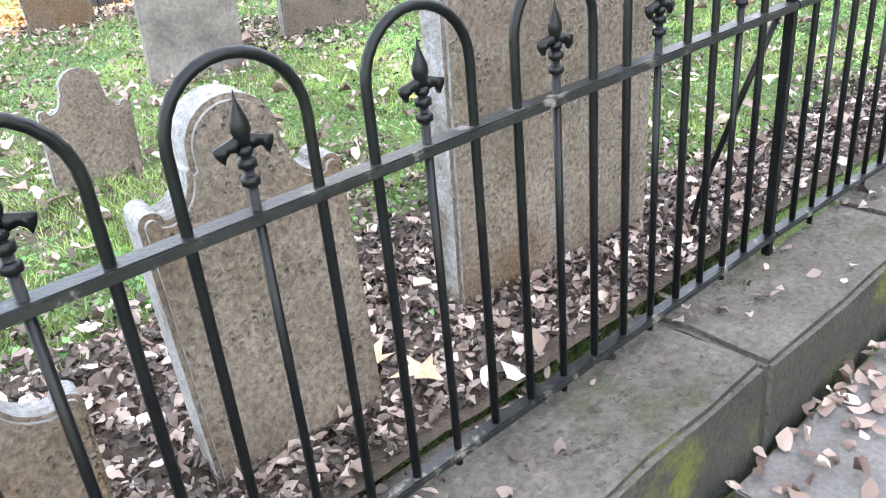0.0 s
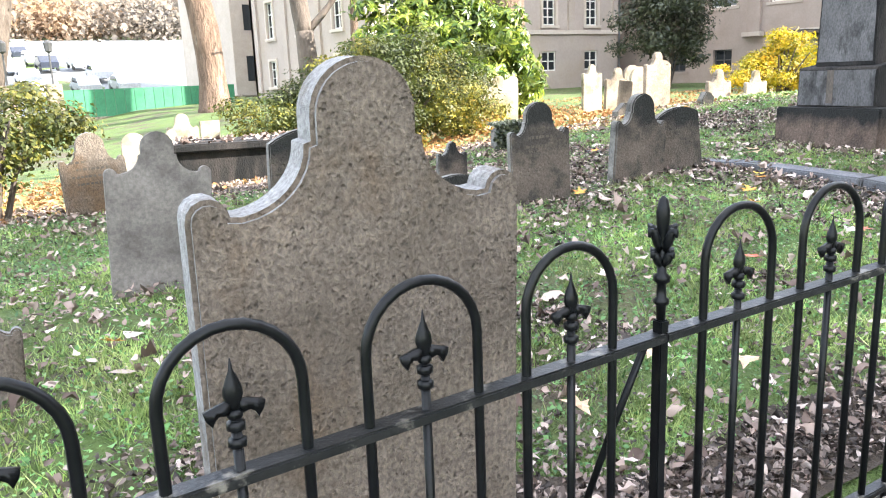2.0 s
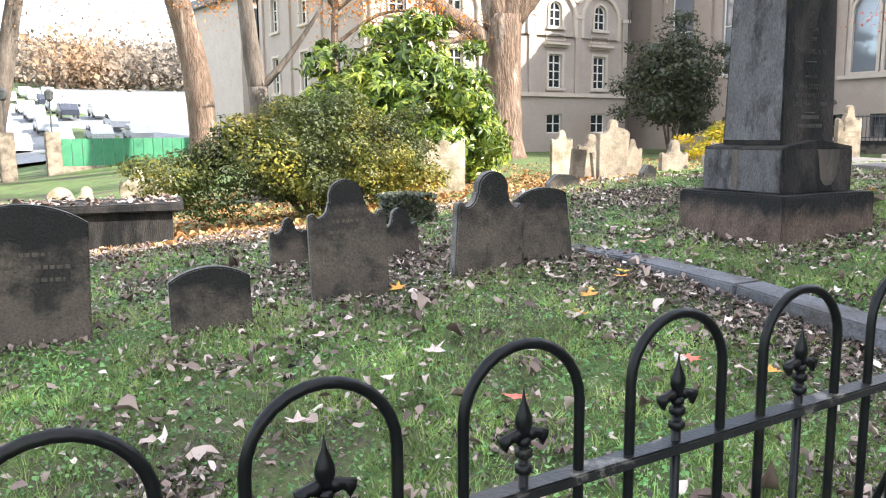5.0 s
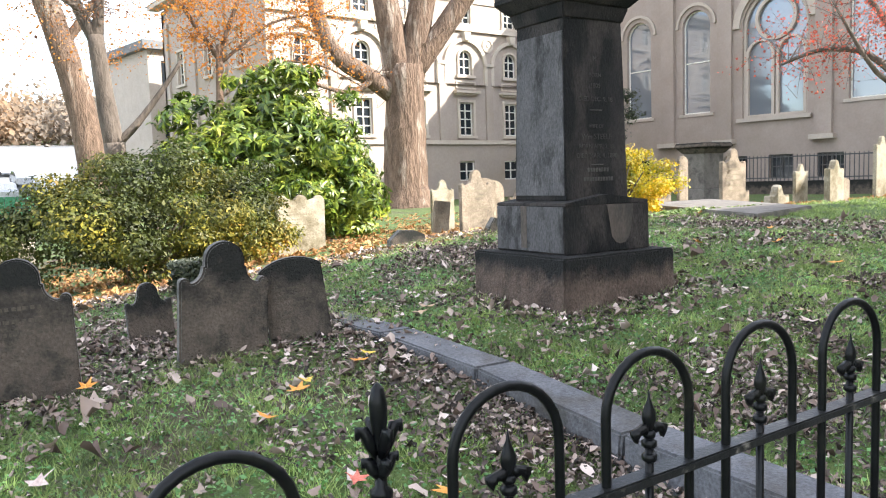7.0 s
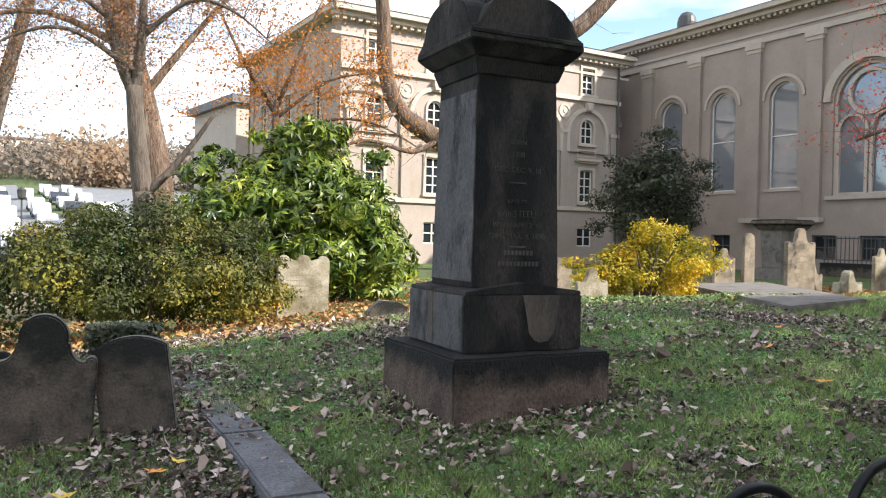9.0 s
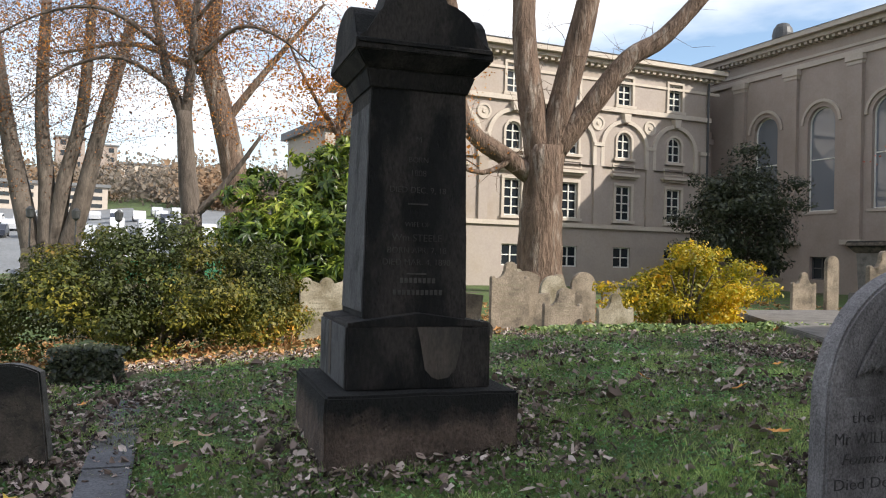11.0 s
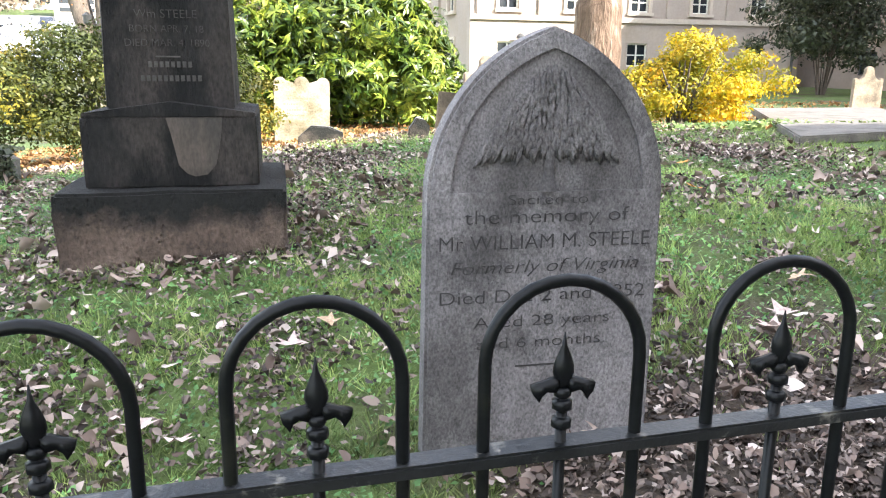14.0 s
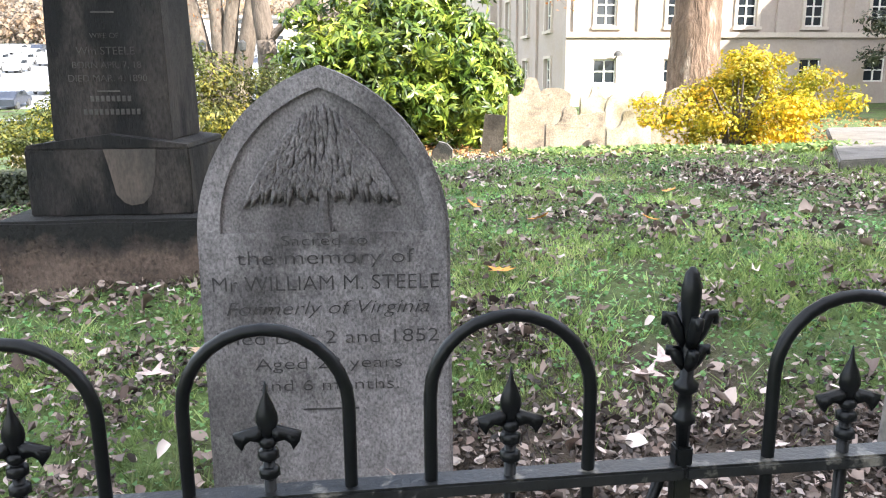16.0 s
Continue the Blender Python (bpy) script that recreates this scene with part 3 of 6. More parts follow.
# ---- headstones ----
def head_outline(kind, w, h):
    hw, foot = w / 2, -0.30
    if kind == "gothic":
        r = 0.708 * w
        rise = 0.677 * w
        a1 = math.degrees(math.acos((r - hw) / r))
        right = arc(hw - r, h - rise, r, 0, a1, 14)
        left = [(-x, z) for x, z in right[::-1]][1:]
        return [(-hw - 0.012, foot), (hw + 0.012, foot)] + right + left
    if kind == "flat":
        return [(-hw, foot), (hw, foot), (hw, h), (-hw, h)]
    if kind == "segment":
        rise = 0.16 * w
        r = (hw * hw + rise * rise) / (2 * rise)
        a = math.degrees(math.asin(hw / r))
        return [(-hw, foot), (hw, foot)] + arc(0, h - r, r, 90 - a, 90 + a, 12)
    if kind == "round":
        return [(-hw, foot), (hw, foot)] + arc(0, h - hw, hw, 0, 180, 16)
    if kind == "stump":
        return [(-hw, foot), (hw, foot), (hw * 0.9, h * 0.7), (hw * 0.35, h * 0.95), (-hw * 0.4, h), (-hw * 0.95, h * 0.5)]
    if kind == "scroll":
        rr = w * 0.12
        return [(-hw, foot), (hw, foot), (hw, h - 1.6 * rr)] + arc(hw - rr, h - 1.1 * rr, rr, -10, 150, 8) + arc(0, h - rr * 1.15, rr * 1.15, 10, 170, 8) + arc(-hw + rr, h - 1.1 * rr, rr, 30, 190, 8) + [(-hw, h - 1.6 * rr)]
    # bedboard head: tall middle, hollow curves and small round shoulders
    a = {"bedboard": 0.155, "bedboard_wide": 0.22, "bedboard_point": 0.15}[kind] * w
    c = 0.058 * w
    drop = 0.25 * w
    hs = h - a - drop
    half = arc(hw - c, hs, c, 0, 175, 7)
    x0, x1, z0, z1 = hw - 2 * c, a + 0.02 * w, hs, hs + drop * 0.72
    half += [(x0 + (x1 - x0) * math.sin(t), z0 + (z1 - z0) * (1 - math.cos(t))) for t in (radians(8 + 82 * i / 8) for i in range(9))]
    half += [(a, z1 + 0.005)]
    if kind == "bedboard_point":
        half += [(a, h - a * 1.3), (a * 0.75, h - a * 0.45)]
        top = [(0, h)]
    else:
        half += arc(0, h - a, a, 0, 84, 8)
        top = []
    return [(-hw, foot), (hw, foot)] + half + top + [(-x, z) for x, z in half[::-1]]


# stone material to the paler edge copy that carries the painted skylight
EDGES = {M_STONE_BROWN: M_EDGE_BROWN, M_STONE_DARK: M_EDGE_DARK}


def headstone(kind, x, y, w, h, th, material, label, yaw=-5.0, tip=0.0, lean=0.0, group="headstones", z=None, lines=0, bar=None):
    """One upright gravestone; the carved rows of worn lettering are shallow sunk bars."""
    base = gz(x, y) if z is None else z
    root = empty("headstone", pose(x, y, base, tip, lean, yaw), label, "headstone", group)
    bm = slab_from(head_outline(kind, w, h), -th / 2, th / 2, min(0.012, th * 0.12))
    bm.normal_update()
    # tops and side edges take the copy with skylight in its colour
    for f in bm.faces:
        f.material_index = 1 if abs(f.normal.y) < 0.75 else 0
    slab = part("slab", bm, material, root)
    slab.data.materials.append(EDGES.get(material, material))
    if lines:
        rnd = random.Random(int(x * 100))
        for i in range(lines):
            half = w * rnd.uniform(0.20, 0.36)
            zz = h * 0.66 - i * h * 0.085
            u = -half
            bm = bmesh.new()
            while u < half:
                k = rnd.uniform(0.012, 0.035)
                box(bm, u, min(u + k, half), -th / 2 - 0.0015, -th / 2 + 0.004, zz, zz + h * 0.026)
                u += k + rnd.uniform(0.006, 0.016)
            tagged(part("worn_inscription", bm, bar or material, root), kind="stuff")
    return root


M_LETTER = surf("darkened_letter_cut", (0.026, 0.024, 0.024), (0.068, 0.064, 0.064), 14, 0.95, 0.2, 80)
M_LETTER_BROWN = surf("worn_brown_letter_cut", (0.05, 0.042, 0.034), (0.12, 0.10, 0.08), 8, 0.95, 0.2, 80)
M_LETTER_PALE = surf("worn_pale_letter_cut", (0.19, 0.16, 0.11), (0.27, 0.235, 0.17), 8, 0.95, 0.2, 80)
STONES = [
    ("bedboard", 1.775, 1.53, 0.82, 1.465, 0.115, M_STONE_BROWN, "tall mottled brown sandstone headstone with curved shoulders", -7, 2, 0),
    ("bedboard_wide", 0.72, 1.46, 0.45, 0.92, 0.125, M_STONE_BROWN, "small brown sandstone headstone with rounded scroll top", -7, 1, -2),
    ("bedboard", 0.03, 1.36, 0.42, 0.68, 0.075, M_STONE_BROWN, "low rusty-brown headstone close behind the iron fence", -5, 0, 2),
    ("bedboard_wide", 0.98, 3.30, 0.36, 0.50, 0.06, M_STONE_BROWN, "short leaning brown sandstone headstone with notched shoulders", -5, -4, 4),
    ("bedboard", 2.04, 4.43, 0.58, 0.92, 0.06, M_STONE_GREY, "smooth grey headstone with small rounded head on open grass", -6, -2, 3),
    ("bedboard_wide", 2.31, 7.5, 0.56, 0.78, 0.07, M_STONE_BROWN, "brown headstone with rounded head near a shrub", -4, 0, -2),
    ("segment", 3.16, 4.70, 0.66, 0.84, 0.08, M_STONE_DARK, "broad dark headstone with gently arched top", -6, 0, 2),
    ("segment", 4.11, 4.40, 0.46, 0.42, 0.07, M_STONE_DARK, "low brown headstone with arched top and knot-like stain", -8, 0, -1),
    ("bedboard_point", 5.22, 6.0, 0.32, 0.45, 0.06, M_STONE_DARK, "small dark pointed headstone among fallen leaves", -5, 0, 0),
    ("bedboard_wide", 5.12, 4.62, 0.53, 0.84, 0.075, M_STONE_DARK, "dark lichen-stained headstone with rounded head and shoulders", -14, 1, -2),
    ("bedboard_wide", 6.12, 5.69, 0.33, 0.46, 0.06, M_STONE_DARK, "small dark headstone leaning behind larger stones", -5, 0, -3),
    ("bedboard_wide", 6.25, 4.62, 0.57, 0.80, 0.10, M_STONE_DARK, "dark brown headstone with tall rounded head", -8, 1, 3),
    ("segment", 6.80, 4.56, 0.42, 0.63, 0.08, M_STONE_DARK, "dark headstone with worn inscription and arched top", -20, 0, -7),
    ("segment", 7.12, 7.35, 0.56, 0.36, 0.20, M_STONE_DARK, "low dark headstone overgrown with ivy before the azalea", -10, 0, 2),
    ("scroll", 10.50, 11.85, 0.86, 1.02, 0.09, M_STONE_PALE, "pale sunlit headstone with scrolled top before a shrub", -6, 0, 1),
    ("stump", 10.33, 8.4, 0.55, 0.26, 0.14, M_STONE_DARK, "broken dark headstone stump in leaf litter", -10, 0, 0),
    ("bedboard", 12.88, 10.0, 0.64, 1.10, 0.09, M_STONE_TAN, "tall tan sunlit headstone with curved shoulders", -5, 0, 0),
    ("segment", 13.22, 10.25, 0.45, 0.98, 0.07, M_STONE_TAN, "tan headstone with sloping worn top", -5, 0, 5),
    ("flat", 12.40, 10.4, 0.30, 0.62, 0.08, M_STONE_TAN, "plain tan headstone with rough flat top", -5, 0, 6),
    ("bedboard", 13.04, 8.75, 0.60, 0.64, 0.08, M_STONE_TAN, "short tan headstone with curved shoulders and leaf litter", -4, 0, 1),
    ("bedboard", 13.71, 8.45, 0.56, 0.56, 0.07, M_STONE_PALE, "short pale headstone with curved shoulders by a golden shrub", -4, 0, -1),
    ("stump", 13.25, 8.35, 0.22, 0.16, 0.10, M_STONE_PALE, "small pale footstone in ivy", -4, 0, 0),
    ("stump", 11.29, 7.7, 0.24, 0.24, 0.14, M_STONE_DARK, "small dark leaning footstone", -12, 0, 6),
    ("round", 15.1, 12.4, 0.55, 1.05, 0.09, M_STONE_PALE, "pale round-topped headstone behind tan stones", -5, 0, 0),
    ("flat", 14.3, 11.6, 0.62, 0.66, 0.09, M_STONE_TAN, "broad tan headstone with rough slanting top", -5, 0, -8),
    ("bedboard", 15.2, 14.0, 0.60, 1.20, 0.09, M_STONE_PALE, "pale headstone with curved shoulders by the great tree", -5, 0, 0),
    ("bedboard", 16.3, 14.2, 0.80, 1.10, 0.09, M_STONE_TAN, "broad tan headstone with double curved head", -5, 0, 2),
    ("round", 17.1, 14.4, 0.62, 1.15, 0.09, M_STONE_TAN, "tall tan headstone with rounded top", -5, 0, 0),
    ("bedboard", 17.95, 14.4, 0.66, 0.95, 0.09, M_STONE_TAN, "tan headstone with curved head in sunlight", -5, 0, 0),
    ("bedboard", 23.7, 12.0, 1.0, 1.72, 0.12, M_STONE_TAN, "tall tan streaked headstone before the church", -5, 0, 0),
    ("round", 25.2, 14.7, 0.42, 1.70, 0.12, M_STONE_TAN, "narrow tan pillar headstone before the church", -5, 0, 0),
    ("bedboard", 24.4, 14.9, 0.80, 1.25, 0.1, M_STONE_TAN, "weathered tan headstone beside a pillar stone", -5, 0, 0),
    ("bedboard_point", 27.1, 11.9, 0.62, 1.25, 0.1, M_STONE_PALE, "pale pointed headstone on sunny grass", -5, 0, 0),
    ("bedboard", 26.0, 13.2, 0.75, 0.85, 0.1, M_STONE_TAN, "low tan headstone with rounded head", -5, 0, 0),
    ("bedboard_point", 21.0, 7.9, 0.52, 0.92, 0.14, M_STONE_PALE, "pale pointed headstone beside the ledger slab", -5, 0, 0),
    ("segment", 22.0, 8.2, 0.42, 0.55, 0.1, M_STONE_TAN, "small tan headstone on sunny turf", -5, 0, 0),
    ("bedboard_point", 23.5, 10.6, 0.80, 0.60, 0.2, M_STONE_PALE, "low white pointed marker by the ledger slab", -5, 0, 0),
    ("bedboard", 25.7, 9.0, 0.60, 1.63, 0.1, M_STONE_PALE, "tall pale headstone on the sunny lawn", -5, 0, 0),
    ("flat", 12.05, 1.33, 0.50, 0.62, 0.08, M_STONE_GREY, "low plain grey headstone behind the fence", -5, 0, 3),
    ("bedboard_wide", 6.8, 20.0, 0.78, 1.15, 0.1, M_STONE_PALE, "pale sunlit headstone near the churchyard edge", -5, 0, 0),
    ("flat", 7.5, 20.0, 0.50, 0.85, 0.1, M_STONE_PALE, "plain pale headstone near the churchyard edge", -5, 0, 0),
    ("bedboard", 4.75, 14.0, 0.58, 0.84, 0.09, M_STONE_PALE, "pale yellow headstone leaning in sunlight", -5, 0, 6),
    ("round", 4.65, 16.0, 0.48, 0.85, 0.09, M_STONE_PALE, "pale round-topped headstone in sunlight", -5, 0, 0),
]
for kind, x, y, w, h, th, mat, label, yaw, tip, lean in STONES:
    headstone(kind, x, y, w, h, th, mat, label, yaw, tip, lean, z=gz(x, y) - 0.02, lines={10.50: 6, 6.80: 4, 2.31: 4, 3.16: 3, 5.12: 3, 13.04: 4, 12.88: 6, 23.7: 5}.get(x, 0), bar=M_LETTER_PALE if mat in (M_STONE_PALE, M_STONE_TAN) else M_LETTER_BROWN)


# ---- the carved pointed headstone behind the fence ----
def lettering(text, size, m, material, parent, name="inscription", width=None, shear=0.0, depth=0.0015):
    cu = bpy.data.curves.new(name, "FONT")
    cu.body, cu.size, cu.align_x, cu.shear, cu.extrude, cu.offset = text, size, "CENTER", shear, depth, -0.0010
    ob = new(name, cu)
    me = bpy.data.meshes.new_from_object(ob.evaluated_get(bpy.context.evaluated_depsgraph_get()))
    bpy.data.objects.remove(ob)
    if width:
        co = [v.co.x for v in me.vertices]
        k = width / (max(co) - min(co))
        for v in me.vertices:
            v.co.x *= k
    me.materials.clear()
    me.materials.append(material)
    ob = new(name, me)
    ob.parent, ob.matrix_basis = parent, m
    return ob


def build_gothic_stone():
    w, h, th = 0.735, 1.31, 0.095
    root = empty("carved_headstone", pose(10.07, 1.59, 0.525, 1.0, 0, -5), "grey pointed headstone carved with a weeping willow and lettering", "headstone")
    body = slab_from(head_outline("gothic", w, h), -th / 2, th / 2, 0.010)
    # sunk pointed panel
    pw, ph, pz = 0.60, 0.415, 0.835
    r = ph * ph / pw + pw / 4
    a1 = math.degrees(math.asin(ph / r))
    right = arc(pw / 2 - r, pz, r, 0, a1, 12)
    out = [(-pw / 2, pz), (pw / 2, pz)] + right[1:] + [(-x, z) for x, z in right[::-1]][1:-1]
    panel = slab_from(out, -th / 2 - 0.05, -th / 2 + 0.016)
    cut(body, panel, "slab", M_STEELE, root)
    rnd = random.Random(3)
    # willow: trunk and hanging fronds in low relief
    bm = bmesh.new()
    tube(bm, [(0.0, -th / 2 + 0.014, pz + 0.002), (0.0, -th / 2 + 0.012, pz + 0.05), (0.004, -th / 2 + 0.012, pz + 0.16)], [0.030, 0.016, 0.012], 8)
    part("willow_trunk", bm, M_STEELE, root)
    bm = bmesh.new()
    y = -th / 2 + 0.012
    for i in range(470):
        t = rnd.uniform(-1, 1)
        top = pz + 0.372 - 0.15 * abs(t) ** 1.8
        foot = pz + 0.085 + 0.012 * math.sin(t * 40) + 0.015 * rnd.random()
        z0 = foot + (top - foot) * rnd.uniform(0.22, 1.0)
        z1 = max(z0 - rnd.uniform(0.05, 0.10), foot)
        if z0 - z1 < 0.02:
            continue

        def fan(z):
            return t * (0.125 + 0.165 * max(0.0, (top - z) / 0.28) ** 0.7)

        zm = (z0 + z1) / 2
        tube(bm, [(fan(z0), y, z0), (fan(zm) + rnd.uniform(-0.003, 0.003), y - 0.009, zm), (fan(z1), y, z1)], [0.003, 0.0085, 0.003], 6)
    part("willow_fronds", bm, M_STEELE, root, smooth=True)
    f = -th / 2 - 0.0012
    rows = [("Sacred to", 0.798, 0.045, 0.25, 0.0), ("the memory of", 0.742, 0.062, 0.52, 0.0), ("Mr WILLIAM M. STEELE", 0.662, 0.066, 0.665, 0.0), ("Formerly of Virginia", 0.588, 0.060, 0.60, 0.3),
            ("Died Dec 2 and 1852", 0.495, 0.060, 0.66, 0.0), ("Aged 28 years", 0.415, 0.052, 0.44, 0.0), ("and 6 months.", 0.345, 0.052, 0.42, 0.0)]
    for text, z, size, width, shear in rows:
        lettering(text, size, pose(0.0, f, z, 90), M_LETTER, root, width=width, shear=shear)
    part("carved_rule", boxed(-0.085, 0.085, f - 0.001, f + 0.004, 0.280, 0.285), M_LETTER, root)
    return root


build_gothic_stone()


# ---- the monument ----
def frustum(x0, y0, z0, x1, y1, z1, bev=0.0):
    bm = bmesh.new()
    a = [bm.verts.new(p) for p in ((-x0, -y0, z0), (x0, -y0, z0), (x0, y0, z0), (-x0, y0, z0), (-x1, -y1, z1), (x1, -y1, z1), (x1, y1, z1), (-x1, y1, z1))]
    for f in ((0, 3, 2, 1), (4, 5, 6, 7), (0, 1, 5, 4), (1, 2, 6, 5), (2, 3, 7, 6), (3, 0, 4, 7)):
        bm.faces.new([a[i] for i in f])
    if bev:
        bmesh.ops.bevel(bm, geom=bm.edges[:], offset=bev, segments=2, affect="EDGES")
    return bm


def rough(bm, amt, cuts=5, scale=6.0):
    bmesh.ops.subdivide_edges(bm, edges=[e for e in bm.edges if e.calc_length() > 0.2], cuts=cuts, use_grid_fill=True)
    for v in bm.verts:
        d = Vector((noise.noise(v.co * scale), noise.noise(v.co * scale + Vector((9, 0, 0))), noise.noise(v.co * scale + Vector((0, 9, 0)))))
        v.co += d * amt
    return bm


def build_monument():
    root = empty("monument", pose(8.952, 4.064, 0.70, 0, 0, -4.9), "blackened stone funerary monument with inscribed tapering shaft and gabled cap", "monument")
    part("base", rough(frustum(0.57, 0.56, -0.25, 0.565, 0.555, 0.385, 0.015), 0.012), M_MON_BASE, root, "brown stained base block")
    bm = frustum(0.430, 0.420, 0.385, 0.428, 0.418, 0.745, 0.008)
    part("plinth", rough(bm, 0.005), M_MON, root)
    # plinth head with a low gable on each face
    bm = bmesh.new()
    slab_from([(-0.426, 0.745), (0.426, 0.745), (0.42, 0.765), (0.0, 0.82), (-0.42, 0.765)], -0.416, 0.416, 0.004, bm)
    part("plinth_cap", bm, M_MON, root)
    part("shaft", rough(frustum(0.318, 0.308, 0.78, 0.290, 0.280, 2.14, 0.006), 0.004), M_MON, root)
    # added thin facings: the same stone's flank drawn paler than its front
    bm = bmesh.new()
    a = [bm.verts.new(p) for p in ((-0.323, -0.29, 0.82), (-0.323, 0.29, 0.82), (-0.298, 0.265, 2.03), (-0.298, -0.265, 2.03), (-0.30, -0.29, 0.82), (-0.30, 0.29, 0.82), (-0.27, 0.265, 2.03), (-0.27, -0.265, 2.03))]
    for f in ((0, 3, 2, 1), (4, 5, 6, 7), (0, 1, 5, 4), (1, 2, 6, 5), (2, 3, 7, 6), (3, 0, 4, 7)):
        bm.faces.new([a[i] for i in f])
    part("side_panel", bm, M_MON_SIDE, root, "paler grey facing laid on the shaft side")
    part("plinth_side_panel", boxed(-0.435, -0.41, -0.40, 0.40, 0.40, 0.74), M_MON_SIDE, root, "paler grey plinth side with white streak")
    part("plinth_stain", slab_from([(-0.02, 0.742), (0.0, 0.66), (0.015, 0.58), (0.03, 0.50), (0.07, 0.455), (0.11, 0.44), (0.17, 0.45), (0.215, 0.50), (0.235, 0.58), (0.25, 0.67), (0.255, 0.742)], -0.4235, -0.41), M_MON_PALE, root, "pale tan run-off patch")
    part("plinth_streak", boxed(-0.4385, -0.41, 0.02, 0.09, 0.42, 0.742), M_MON_PALE, root, "white run-off streak")
    part("neck", rough(frustum(0.30, 0.29, 2.12, 0.335, 0.325, 2.23, 0.01), 0.003), M_MON, root)
    bm = frustum(0.335, 0.325, 2.23, 0.412, 0.402, 2.31, 0.008)
    part("cornice", bm, M_MON, root)
    bm = frustum(0.416, 0.406, 2.31, 0.416, 0.406, 2.355, 0.008)
    part("cap_block", bm, M_MON, root)
    gable = [(-0.414, 2.35), (0.414, 2.35), (0.414, 2.37), (0.352, 2.415)] + [(0.315 * math.cos(radians(q)), 2.42 + 0.22 * math.sin(radians(q)) ** 0.8) for q in range(8, 173, 12)] + [(-0.352, 2.415), (-0.414, 2.37)]
    part("pediment", slab_from(gable, -0.400, 0.400, 0.006), M_MON, root)
    bm = slab_from(gable, -0.404, 0.404, 0.006)
    bmesh.ops.rotate(bm, verts=bm.verts, matrix=Matrix.Rotation(math.pi / 2, 3, "Z"))
    part("cross_pediment", bm, M_MON, root)
    part("finial_block", frustum(0.24, 0.24, 2.55, 0.16, 0.16, 2.80, 0.01), M_MON, root)
    tilt = math.degrees(math.atan(0.026 / 1.28))
    rows = [("M", 1.82, 0.05), ("BORN", 1.70, 0.045), ("1808", 1.62, 0.05), ("DIED DEC. 9, 18", 1.52, 0.05), ("WIFE OF", 1.32, 0.04), ("Wm STEELE", 1.235, 0.06), ("BORN APR. 7, 18", 1.165, 0.05), ("DIED MAR. 4, 1890", 1.095, 0.052)]
    for text, z, size in rows:
        y = -0.308 + (z - 0.78) * (0.026 / 1.28) - 0.0045
        lettering(text, size, pose(0, y, z, 90 - tilt), M_MON_LETTER, root)
    for z in (1.45, 1.04):
        y = -0.308 + (z - 0.78) * (0.026 / 1.28) - 0.004
        part("carved_rule", boxed(-0.06, 0.06, y - 0.002, y + 0.01, z, z + 0.008), M_MON_LETTER, root)
    for z, half in ((0.99, 0.10), (0.92, 0.14)):
        y = -0.308 + (z - 0.78) * (0.026 / 1.28) - 0.004
        bm = bmesh.new()
        u = -half
        while u < half:
            box(bm, u, u + 0.018, y - 0.001, y + 0.01, z, z + 0.03)
            u += 0.028
        part("worn_inscription", bm, M_MON_LETTER, root)
    return root


M_MON_PALE = surf("tan_runoff_stone", (0.055, 0.045, 0.037), (0.12, 0.098, 0.082), 5, 0.9, 0.5, 60, (0.05, 0.045, 0.04), 4, (0.5, 0.68), stretch=(1, 1, 0.4))
M_MON_LETTER = surf("raised_monument_letter", (0.040, 0.037, 0.035), (0.085, 0.078, 0.072), 9, 0.8, 0.2, 60)
build_monument()


# ---- stone edging strip, ledger slab, box tomb ----
def build_edging():
    root = empty("stone_edging", pose(0, 0, 0), "bluish-grey stone edging strip crossing the turf", "edging", kind="structure")
    x0, y0, x1, y1 = 7.08, 0.85, 7.42, 6.3
    ln = math.hypot(x1 - x0, y1 - y0)
    n = 5
    for i in range(n):
        a, b = i / n, (i + 1) / n
        pa = Vector((x0 + (x1 - x0) * a, y0 + (y1 - y0) * a, 0))
        pb = Vector((x0 + (x1 - x0) * b, y0 + (y1 - y0) * b, 0))
        za, zb = gz(pa.x, pa.y) + 0.03 + 0.16 * (1 - a) ** 2, gz(pb.x, pb.y) + 0.03 + 0.16 * (1 - b) ** 2
        bm = boxed(-0.13, 0.13, 0.006, ln / n - 0.006, -0.2, 0.0, 0.012)
        ob = part("edging_stone", bm, M_STRIP, root)
        ob.matrix_basis = pose(pa.x, pa.y, za, math.degrees(math.atan2(zb - za, ln / n)), 0, math.degrees(-math.atan2(x1 - x0, y1 - y0)))
    return root


build_edging()


